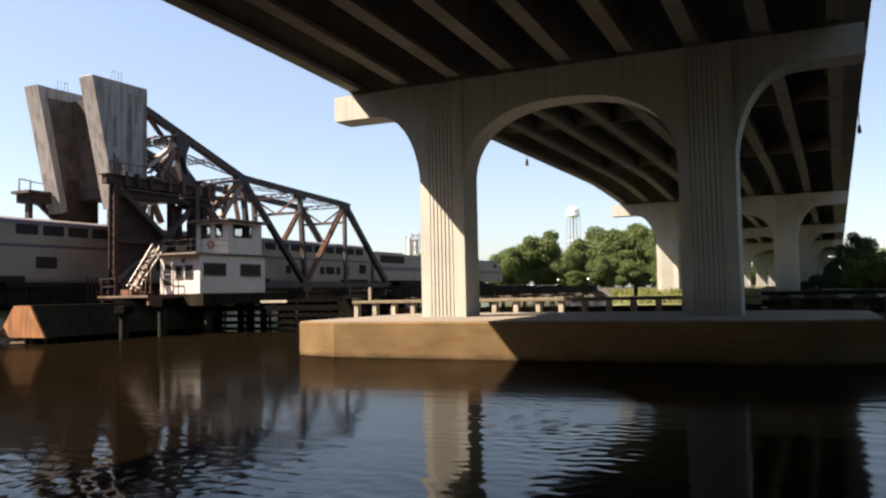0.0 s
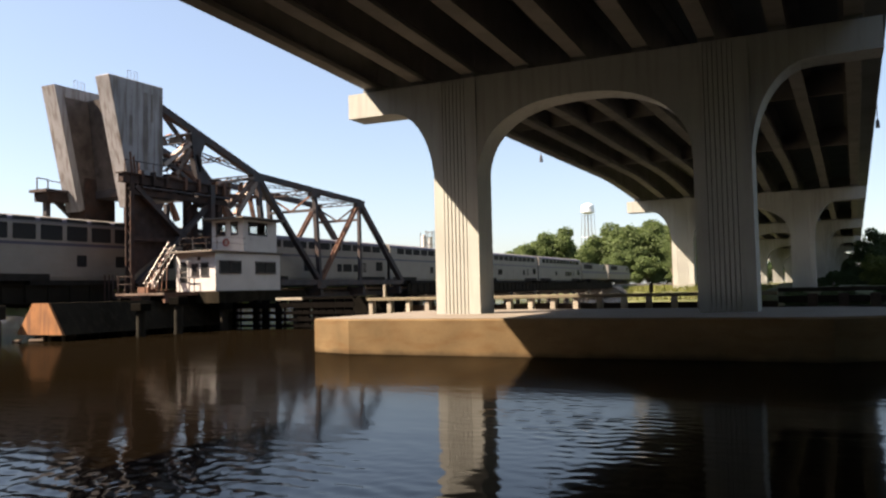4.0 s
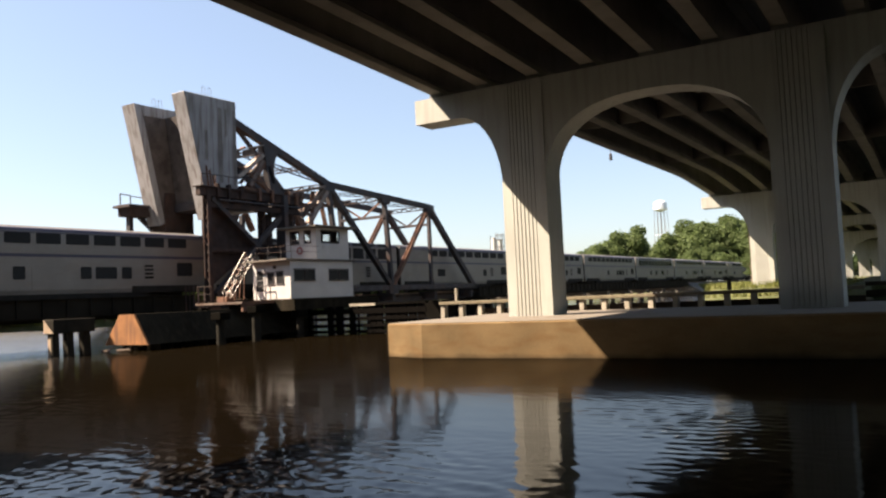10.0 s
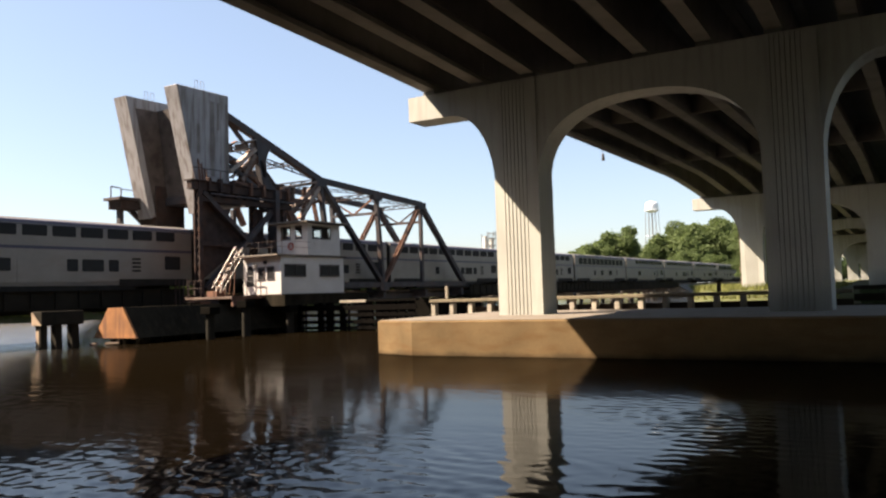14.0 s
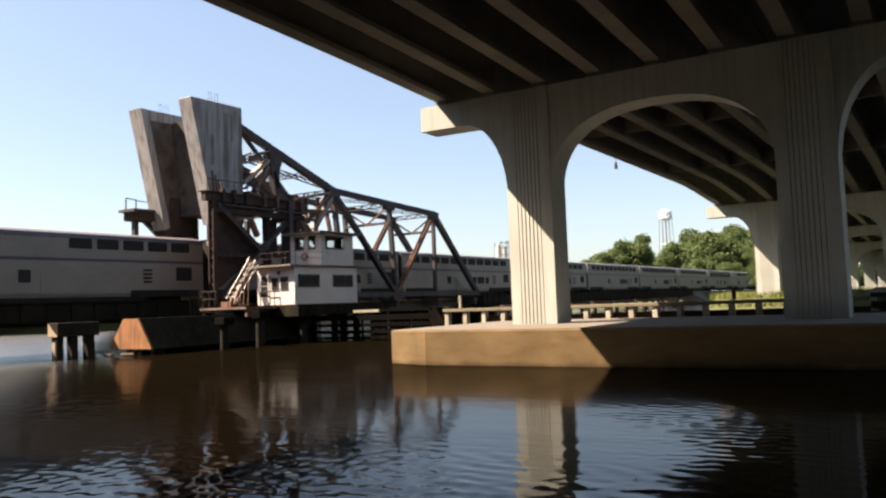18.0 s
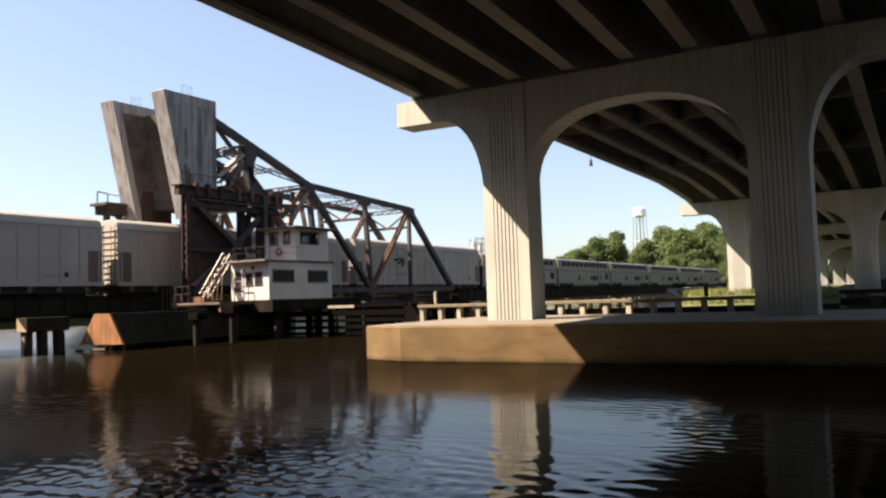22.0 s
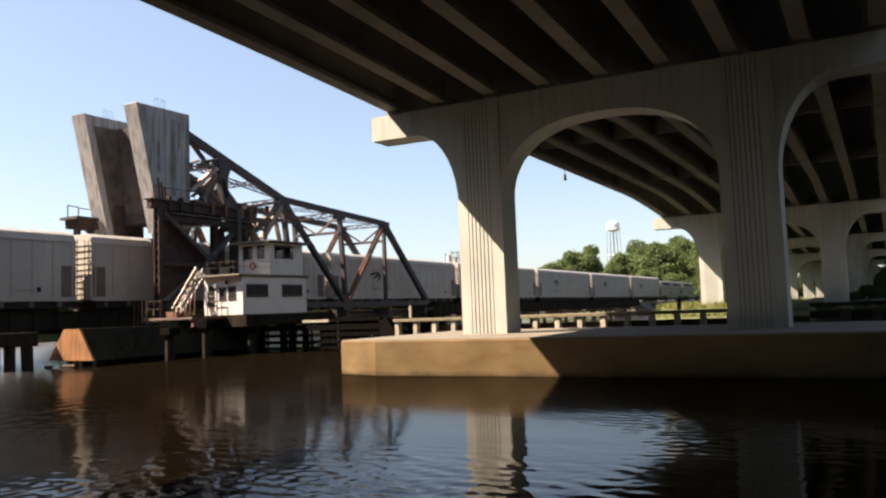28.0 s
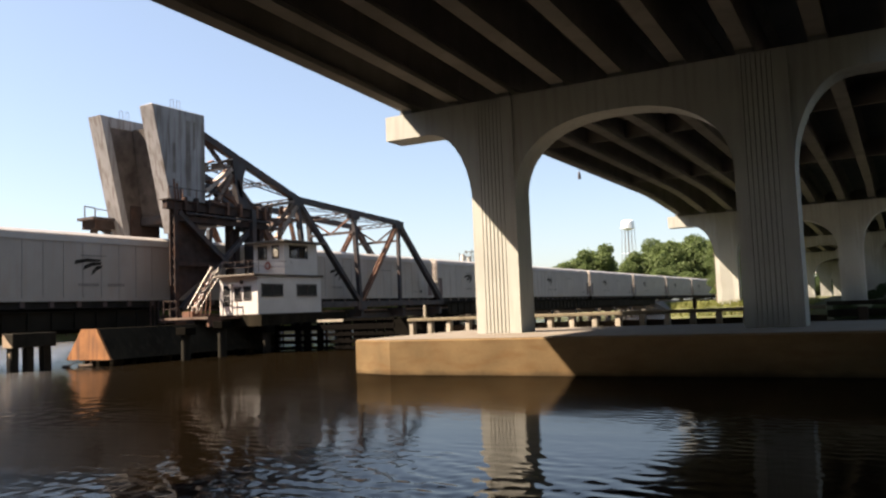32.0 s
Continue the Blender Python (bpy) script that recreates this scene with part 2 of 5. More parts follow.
def watermat():
    m = bpy.data.materials.new("brown_river_water")
    m.use_nodes = True
    nt, b = m.node_tree, m.node_tree.nodes["Principled BSDF"]
    N, L = nt.nodes.new, nt.links.new
    co, mp = N("ShaderNodeTexCoord"), N("ShaderNodeMapping")
    mp.inputs["Rotation"].default_value = (0, 0, radians(35))
    mp.inputs["Scale"].default_value = (0.5, 1.3, 1.0)
    L(co.outputs["Object"], mp.inputs["Vector"])
    n1, n2, n3 = N("ShaderNodeTexNoise"), N("ShaderNodeTexNoise"), N("ShaderNodeTexNoise")
    for n, s, d in ((n1, 0.55, 3), (n2, 5.0, 4), (n3, 0.06, 2)):
        n.inputs["Scale"].default_value, n.inputs["Detail"].default_value = s, d
    L(mp.outputs[0], n1.inputs["Vector"]), L(mp.outputs[0], n2.inputs["Vector"]), L(co.outputs["Object"], n3.inputs["Vector"])
    patch = N("ShaderNodeMapRange")
    for i, v in enumerate((0.35, 0.65, 0.25, 1.0)):
        patch.inputs[i + 1].default_value = v
    L(n3.outputs["Fac"], patch.inputs[0])
    mul = N("ShaderNodeMath")
    mul.operation = "MULTIPLY"
    L(n2.outputs["Fac"], mul.inputs[0]), L(patch.outputs[0], mul.inputs[1])
    add = N("ShaderNodeMath")
    add.operation = "MULTIPLY_ADD"
    add.inputs[1].default_value = 0.22
    L(mul.outputs[0], add.inputs[0]), L(n1.outputs["Fac"], add.inputs[2])
    bp = N("ShaderNodeBump")
    bp.inputs["Strength"].default_value, bp.inputs["Distance"].default_value = 0.16, 0.08
    # the open reach to the west is rougher
    sep, wind, hgt = N("ShaderNodeSeparateXYZ"), N("ShaderNodeMapRange"), N("ShaderNodeMath")
    L(co.outputs["Object"], sep.inputs[0]), L(sep.outputs["X"], wind.inputs[0])
    for i, v in enumerate((-45.0, -20.0, 0.5, 1.0)):
        wind.inputs[i + 1].default_value = v
    hgt.operation = "MULTIPLY"
    L(add.outputs[0], hgt.inputs[0]), L(wind.outputs[0], hgt.inputs[1])
    L(hgt.outputs[0], bp.inputs["Height"]), L(bp.outputs[0], b.inputs["Normal"])
    # murky brown body under a thin film of gloss, broken by ripples too small to build
    b.inputs["Base Color"].default_value = (0.0028, 0.0019, 0.0008, 1)
    b.inputs["Roughness"].default_value, b.inputs["Specular IOR Level"].default_value = 1.0, 0.0
    def ramp(source, *lohi):
        n = N("ShaderNodeMapRange")
        for i, v in enumerate(lohi):
            n.inputs[i + 1].default_value = v
        L(source, n.inputs[0])
        return n.outputs[0]

    def math2(kind, p, q):
        n = N("ShaderNodeMath")
        n.operation = kind
        L(p, n.inputs[0])
        if isinstance(q, float):
            n.inputs[1].default_value = q
        else:
            L(q, n.inputs[1])
        return n.outputs[0]

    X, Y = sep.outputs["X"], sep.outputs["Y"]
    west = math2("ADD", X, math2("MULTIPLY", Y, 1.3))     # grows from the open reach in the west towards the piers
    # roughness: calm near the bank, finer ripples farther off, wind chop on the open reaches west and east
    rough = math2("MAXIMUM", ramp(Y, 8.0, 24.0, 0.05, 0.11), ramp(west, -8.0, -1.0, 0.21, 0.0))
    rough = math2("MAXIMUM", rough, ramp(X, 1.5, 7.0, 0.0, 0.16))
    # gloss painted by place: bright reflections near bank and open reaches, dim round house pier
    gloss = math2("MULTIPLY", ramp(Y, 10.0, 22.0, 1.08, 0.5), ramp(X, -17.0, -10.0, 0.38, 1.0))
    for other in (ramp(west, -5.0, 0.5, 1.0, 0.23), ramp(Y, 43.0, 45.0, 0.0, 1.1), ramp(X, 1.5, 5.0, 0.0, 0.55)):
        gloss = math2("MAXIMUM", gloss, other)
    gl, fr, mix = N("ShaderNodeBsdfGlossy"), N("ShaderNodeFresnel"), N("ShaderNodeMixShader")
    fr.inputs["IOR"].default_value = 1.33
    L(bp.outputs[0], gl.inputs["Normal"]), L(bp.outputs[0], fr.inputs["Normal"]), L(rough, gl.inputs["Roughness"])
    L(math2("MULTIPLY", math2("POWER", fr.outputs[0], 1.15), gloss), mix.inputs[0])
    L(b.outputs[0], mix.inputs[1]), L(gl.outputs[0], mix.inputs[2])
    L(mix.outputs[0], nt.nodes["Material Output"].inputs["Surface"])
    return m


def clearmat():
    m = bpy.data.materials.new("clear_window_glass")
    m.use_nodes = True
    b = m.node_tree.nodes["Principled BSDF"]
    b.inputs["Transmission Weight"].default_value, b.inputs["Roughness"].default_value = 1.0, 0.02
    b.inputs["Base Color"].default_value, b.inputs["IOR"].default_value = (0.8, 0.82, 0.82, 1), 1.3
    return m


CLEAR = clearmat()


def groundmat():
    m = mat("grass_and_earth", (0.05, 0.06, 0.02), 0.95, var=0.4, scale=0.15, fine=2.0, bump=0.3, stain=(0.11, 0.09, 0.055), amount=0.5)
    return m


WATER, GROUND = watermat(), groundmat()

# ---------------------------------------------------------------- mesh helpers
def thing(name, label, category, group="", at=(0, 0, 0), kind=""):
    ob = new(name)
    ob.location = at
    return tagged(ob, label, category, group, kind)


def finish(bm, name, material, smooth=False):
    bmesh.ops.recalc_face_normals(bm, faces=bm.faces)
    me = bpy.data.meshes.new(name)
    bm.to_mesh(me)
    bm.free()
    me.materials.append(material)
    if smooth:
        for p in me.polygons:
            p.use_smooth = True
    return me


def part(name, bm, material, parent=None, label="", smooth=False, at=None):
    me = bm if isinstance(bm, bpy.types.Mesh) else finish(bm, name, material, smooth)
    ob = new(name, me)
    ob.parent = parent
    if at is not None:
        ob.location = at
    return tagged(ob, label)


def structure(name, bm, material, label, category):
    ob = part(name, bm, material)
    return tagged(ob, label, category, kind="structure")


def box(bm, x0, x1, y0, y1, z0, z1, bevel=0.0):
    vs = [bm.verts.new((x, y, z)) for x in (x0, x1) for y in (y0, y1) for z in (z0, z1)]
    fs = [bm.faces.new([vs[i] for i in q]) for q in ((0, 1, 3, 2), (4, 6, 7, 5), (0, 4, 5, 1), (2, 3, 7, 6), (0, 2, 6, 4), (1, 5, 7, 3))]
    if bevel:
        bmesh.ops.bevel(bm, geom=list({e for f in fs for e in f.edges}), offset=bevel, segments=1, affect="EDGES")
    return bm


def B(*a, bevel=0.0):
    return box(bmesh.new(), *a, bevel=bevel)


def prism(poly, axis, a, b, bm=None):
    """A polygon in the two other axes (in x, y, z order), drawn out along axis from a to b."""
    bm = bm or bmesh.new()
    def put(p, d):
        q = list(p)
        q.insert(axis, d)
        return bm.verts.new(q)
    lo, hi = [put(p, a) for p in poly], [put(p, b) for p in poly]
    n = len(poly)
    for i in range(n):
        bm.faces.new((lo[i], lo[(i + 1) % n], hi[(i + 1) % n], hi[i]))
    bm.faces.new(lo), bm.faces.new(hi[::-1])
    return bm


def beam(p, q, w, h, bm=None, up=(0, 0, 1)):
    """A box from p to q, w wide (level) and h deep."""
    bm = bm or bmesh.new()
    p, q = Vector(p), Vector(q)
    d = (q - p).normalized()
    s = d.cross(Vector(up))
    if s.length < 1e-4:
        s = d.cross(Vector((0, 1, 0)))
    s.normalize()
    u = s.cross(d)
    a = [[bm.verts.new(c + s * i * w / 2 + u * j * h / 2) for i, j in ((-1, -1), (1, -1), (1, 1), (-1, 1))] for c in (p, q)]
    for i in range(4):
        bm.faces.new((a[0][i], a[0][(i + 1) % 4], a[1][(i + 1) % 4], a[1][i]))
    bm.faces.new(a[0]), bm.faces.new(a[1][::-1])
    return bm


def rod(p, q, r0, r1=None, n=10, bm=None):
    bm = bm or bmesh.new()
    r1 = r0 if r1 is None else r1
    p, q = Vector(p), Vector(q)
    d = (q - p).normalized()
    s = d.orthogonal().normalized()
    u = d.cross(s)
    rings = [[bm.verts.new(c + (s * math.cos(2 * math.pi * i / n) + u * math.sin(2 * math.pi * i / n)) * r) for i in range(n)] for c, r in ((p, r0), (q, r1))]
    for i in range(n):
        bm.faces.new((rings[0][i], rings[0][(i + 1) % n], rings[1][(i + 1) % n], rings[1][i]))
    bm.faces.new(rings[0][::-1]), bm.faces.new(rings[1])
    return bm


def tube(points, r, n=6, bm=None):
    bm = bm or bmesh.new()
    for a, b in zip(points, points[1:]):
        rod(a, b, r, n=n, bm=bm)
    return bm


def laced(p, q, w, h, bm=None, step=0.6, up=(0, 0, 1)):
    """A built-up member: two flat chords joined by zigzag lacing bars, so that light shows through."""
    bm = bm or bmesh.new()
    p, q = Vector(p), Vector(q)
    d = (q - p).normalized()
    s = d.cross(Vector(up)).normalized()
    u = s.cross(d)
    t = h * 0.16
    for k in (-1, 1):
        beam(p + u * k * (h / 2 - t / 2), q + u * k * (h / 2 - t / 2), w, t, bm, up)
    n = max(2, int((q - p).length / step))
    for i in range(n):
        a, b = p.lerp(q, i / n), p.lerp(q, (i + 1) / n)
        k = 1 if i % 2 else -1
        beam(a + u * k * h * 0.4, b - u * k * h * 0.4, w * 0.5, h * 0.14, bm, up)
    return bm


def torus(c, r, w, axis=1, n=20, m=7):
    """A round ring in the plane across axis (0: x, 1: y)."""
    bm = bmesh.new()
    rings = []
    for i in range(n):
        a = 2 * math.pi * i / n
        row = []
        for j in range(m):
            b = 2 * math.pi * j / m
            d, e = r + w * math.cos(b), w * math.sin(b)
            p = (d * math.cos(a), e, d * math.sin(a)) if axis else (e, d * math.cos(a), d * math.sin(a))
            row.append(bm.verts.new(Vector(c) + Vector(p)))
        rings.append(row)
    for i in range(n):
        for j in range(m):
            p, q = rings[i], rings[(i + 1) % n]
            bm.faces.new((p[j], p[(j + 1) % m], q[(j + 1) % m], q[j]))
    return bm


def cab_walls(x0, x1, y0, y1, z0, z1, sill, head, t=0.12):
    """Four thin walls of the lookout storey with window openings right through them."""
    bm = bmesh.new()
    for za, zb in ((z0, sill), (head, z1)):
        box(bm, x0, x1, y0, y0 + t, za, zb), box(bm, x0, x1, y1 - t, y1, za, zb)
        box(bm, x0, x0 + t, y0 + t, y1 - t, za, zb), box(bm, x1 - t, x1, y0 + t, y1 - t, za, zb)
    for a, b in ((x0, -40.2), (-39.3, -38.85), (-38.2, x1)):
        box(bm, a, b, y0, y0 + t, sill, head), box(bm, a, b, y1 - t, y1, sill, head)
    for a, b in ((y0 + t, 44.7), (46.85, y1 - t)):
        box(bm, x1 - t, x1, a, b, sill, head), box(bm, x0, x0 + t, a, b, sill, head)
    return bm

# ---------------------------------------------------------------- water and land
def shore(x):
    return float(np.interp(x, (-900, -150, -120, -111, -104, -95, -47, -28, -21.5, -18, 2, 15, 60, 900), (-120, 20, 56, 65.5, 95, 150, 178, 165, 92, 69, 68, 98, 112, 160)))


def sheet(name, xs, ys, height, material, label, category):
    verts = [(x, y, height(x, y)) for y in ys for x in xs]
    n = len(xs)
    faces = [(j * n + i, j * n + i + 1, (j + 1) * n + i + 1, (j + 1) * n + i) for j in range(len(ys) - 1) for i in range(n - 1)]
    me = bpy.data.meshes.new(name)
    me.from_pydata(verts, [], faces)
    me.materials.append(material)
    for p in me.polygons:
        p.use_smooth = True
    return tagged(new(name, me), label, category, kind="structure")


def spread(lo, hi, n, edge):
    core = list(np.linspace(lo, hi, n))
    out = list(np.geomspace(10, edge, 14))
    return [lo - o for o in out[::-1]] + core + [hi + o for o in out]


def terrain(x, y):
    north = (y - shore(x)) / 6.0
    # banks behind and east of the viewer are unseen, added to carry light-blocking trees
    south = max((1.95 - y) / 3.0, (x - float(np.interp(y, (60, 115), (44, 150)))) / 8.0)
    k = max(min(max(north, south), 1.0), -1.0)
    z = -1.2 + 3.0 * (k if k > 0 else k * 0.6)
    if k >= 1:
        z = 1.8 + 0.35 * noise.noise((x * 0.03, y * 0.03, 0)) + min(0.9, max(north, south) * 0.02)
    return z


def water_sheet():
    """One sheet to the horizon; round the viewer it is fine enough to carry real wind ripples."""
    xs = np.concatenate([-62 - np.geomspace(3000, 0.3, 60), np.arange(-62, -18, 0.12), np.arange(-18, 0, 0.075), np.arange(0, 18, 0.12), 18 + np.geomspace(0.3, 3000, 60)])
    ys = np.concatenate([2 - np.geomspace(3000, 0.3, 50), np.arange(2, 16, 0.07), np.arange(16, 46, 0.12), 46 + np.geomspace(0.3, 3000, 70)])
    X, Y = np.meshgrid(xs, ys)
    Z = np.zeros_like(X)
    rng = np.random.RandomState(5)

    def swell(lo, hi, n, turn):
        out = np.zeros_like(X)
        for i in range(n):
            lam = lo * (hi / lo) ** (i / (n - 1))
            a = radians(turn) + rng.normal(0, 0.6)
            k = 2 * math.pi / lam
            out += 0.042 * math.sqrt(2 / n) / k * np.cos(k * (X * math.cos(a) + Y * math.sin(a)) + rng.uniform(0, 6.28))
        return out

    def gust(x, y, wx, wy, turn=0.0):
        c, q = math.cos(turn), math.sin(turn)
        u, v = (X - x) * c + (Y - y) * q, (Y - y) * c - (X - x) * q
        return np.exp(-(u / wx) ** 2 - (v / wy) ** 2)
    calm = 0.75 + 0.35 * np.sin(X * 0.21 + 1.3 * np.sin(Y * 0.17)) * np.sin(Y * 0.26 + 0.8 + 0.9 * np.sin(X * 0.13))
    edge = np.clip((X + 62) / 8, 0, 1) * np.clip((18 - X) / 4, 0, 1) * np.clip((Y - 2) / 2, 0, 1) * np.clip((46 - Y) / 10, 0, 1)
    rough = np.clip(gust(-8.5, 7.0, 4.0, 2.6, 0.3) + 0.16 * gust(-19.0, 12.0, 8.0, 4.0, -0.4), 0, 1)              # a gust nearby to the west
    paw = gust(-3.6, 14.6, 3.4, 1.5, 2.1)               # a patch of fine ripples before the pier
    west = np.clip((-1 - X - 1.3 * Y) / 5, 0, 1) * np.clip((-12 - X) / 6, 0, 1) * (0.6 + 0.6 * np.sin(X * 0.4 + Y * 0.23) * np.sin(Y * 0.5))
    Z += swell(0.24, 0.6, 30, 58) * calm * (0.06 + 4.0 * rough)
    Z += swell(0.22, 0.42, 22, 70) * calm * (0.14 + 1.7 * rough + 1.6 * paw)
    Z += swell(0.4, 1.3, 26, 64) * west * 1.3
    Z += swell(0.35, 1.1, 22, 118) * np.clip((X - 0.5) / 3, 0, 1) * (0.8 + 0.5 * np.sin(X * 0.7 + Y * 0.4))
    Z *= edge
    me = bpy.data.meshes.new("water")
    nx, ny = len(xs), len(ys)
    me.vertices.add(nx * ny)
    me.vertices.foreach_set("co", np.stack([X, Y, Z], -1).astype(np.float32).ravel())
    q = (np.arange(ny - 1)[:, None] * nx + np.arange(nx - 1)[None, :]).ravel()
    loops = np.stack([q, q + 1, q + nx + 1, q + nx], -1).astype(np.int32)
    me.loops.add(loops.size)
    me.loops.foreach_set("vertex_index", loops.ravel())
    me.polygons.add(len(loops))
    me.polygons.foreach_set("loop_start", np.arange(0, loops.size, 4, dtype=np.int32))
    me.polygons.foreach_set("use_smooth", np.ones(len(loops), dtype=bool))
    me.update(calc_edges=True)
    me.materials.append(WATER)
    return tagged(new("water", me), "dark brown rippled river water", "water", kind="structure")


RIVER = water_sheet()
sheet("ground", spread(-160, 120, 100, 3000), spread(-80, 300, 130, 3000), terrain, GROUND, "grassy river banks", "ground")

# ---------------------------------------------------------------- highway bridge
CX = -9.2                                   # middle of the roadway as far as the river pier
PIERS = [(-22.0, 12.0), (31.75, 11.5), (82.8, 11.0), (121.0, 10.6), (157.0, 10.2), (193.0, 9.8), (229.0, 9.4), (265.0, 9.0)]   # y, top of the cap
COLS = 5.475                                # half the distance between a pier's columns


def skew(y):
    """The roadway bears slightly east beyond the river pier."""
    return 0.0118 * max(0.0, y - 31.75)


def bent_mesh(base):
    """The concrete bent above its footing: two columns, arch and cap as one cast piece; base is the depth of the column foot below the cap's top."""
    half, tip, outer, inner = 10.9, 1.12, COLS + 1.03, COLS - 1.03
    pts = [(-half, 0), (half, 0), (half, -tip), (outer + 2.1, -tip - 0.02)]
    for i in range(1, 10):
        a = math.pi / 2 * i / 9
        pts.append((outer + 2.1 - 2.1 * math.sin(a), -4.6 + (4.58 - tip) * math.cos(a)))
    pts += [(outer, base), (inner, base)]
    for i in range(0, 41):
        a = math.pi * i / 40
        c, s = math.cos(a), abs(math.sin(a))
        pts.append((math.copysign(inner * abs(c) ** (1 / 1.2), c), -4.6 + 3.3 * s ** (1 / 1.2)))
    pts += [(-inner, base), (-outer, base)]
    for i in range(9, 0, -1):
        a = math.pi / 2 * i / 9
        pts.append((-(outer + 2.1 - 2.1 * math.sin(a)), -4.6 + (4.58 - tip) * math.cos(a)))
    pts += [(-outer - 2.1, -tip - 0.02), (-half, -tip)]
    return prism(pts, 1, -0.7, 0.7)


def flute_mesh(z0, z1):
    """One upright rib on the sunk panel of a column."""
    return prism([(-0.074, -0.705), (-0.062, -0.739), (0.062, -0.739), (0.074, -0.705)], 2, z0, z1)


def shaft_mesh(z0, z1):
    """A column's shaft, a little proud of the arch, with a sunk panel for the ribs on both faces."""
    half = [(-1.036, -0.742), (-0.57, -0.742), (-0.56, -0.706), (0.5, -0.706), (0.51, -0.742), (1.034, -0.742)]
    return prism(half + [(-x, -y) for x, y in half], 2, z0, z1)


def highway_piers():
    for i, (y, top) in enumerate(PIERS):
        foot = 1.34 if i < 2 else 1.7
        # far land piers carry their deep shade in a darker concrete colour
        con = CONCRETE if y < 100 else DULLCON
        pier = thing("bridge_pier", "pale concrete pier, two ribbed columns and arched cap, " + ("in water" if i < 2 else "on land"), "bridge pier", "highway bridge piers", (CX - 0.085 + skew(y), y, 0))
        part("bent", bent_mesh(foot - top), con, pier).location.z = top
        rib = finish(flute_mesh(foot, top - 0.03), "rib", con)
        shaft = finish(shaft_mesh(foot, top - 0.02), "shaft", con)
        for cx in (-COLS, COLS):
            part("shaft", shaft, con, pier).location.x = cx
            for side in (0, 1):
                for k in range(6):
                    ob = part("rib", rib, con, pier)
                    ob.location.x, ob.rotation_euler.z = cx + (0.177 * k - 0.473) * (1 - 2 * side), math.pi * side
        if i < 2:
            poly = [(-7.95, -5.5), (9.0, -5.5), (10.9, -4.1), (10.9, 4.1), (9.0, 5.5), (-7.95, 5.5), (-10.05, 4.8), (-10.05, -4.8)]
            bm = prism(poly, 2, -2.5, 1.335)
            bmesh.ops.bevel(bm, geom=[e for e in bm.edges if all(v.co.z > 1 for v in e.verts)], offset=0.05, segments=1, affect="EDGES")
            part("footing", bm, FOOT, pier, "wide tan concrete footing stained by the water")
            part("footing_top", prism([(x * 0.996, y * 0.992) for x, y in poly], 2, 1.337, 1.35), FOOTTOP, pier, "pale concrete top of the footing")
        else:
            part("footing", B(-8.4, 8.4, -2.2, 2.2, 0.2, 1.5, bevel=0.05), con, pier)


def haunch(y, y0, y1, low, mid):
    d = min(y - y0, y1 - y)
    return mid - (mid - low) * max(0.0, 1 - d / (22.0 if y0 < 0 else 12.0)) ** (1.8 if y0 < 0 else 1.3)


def girder_mesh(y0, y1, low0, low1, mid, top0, top1):
    """A concrete bulb-tee girder, deeper towards both piers."""
    bm = bmesh.new()
    rings = []
    n = 24
    for i in range(n + 1):
        f = i / n
        y = y0 + (y1 - y0) * f
        base = mid + (low1 - low0) * (f - 0.5)
        low = low0 + (low1 - low0) * f
        z = haunch(y, y0, y1, low, base)
        t = top0 + (top1 - top0) * f
        prof = [(-0.31, z), (0.31, z), (0.31, z + 0.2), (0.1, z + 0.4), (0.1, t - 0.25), (0.5, t - 0.1), (0.5, t), (-0.5, t), (-0.5, t - 0.1), (-0.1, t - 0.25), (-0.1, z + 0.4), (-0.31, z + 0.2)]
        rings.append([bm.verts.new((x + skew(y), y, zz)) for x, zz in prof])
    for a, b in zip(rings, rings[1:]):
        for k in range(12):
            bm.faces.new((a[k], a[(k + 1) % 12], b[(k + 1) % 12], b[k]))
    bm.faces.new(rings[0]), bm.faces.new(rings[-1][::-1])
    return bm


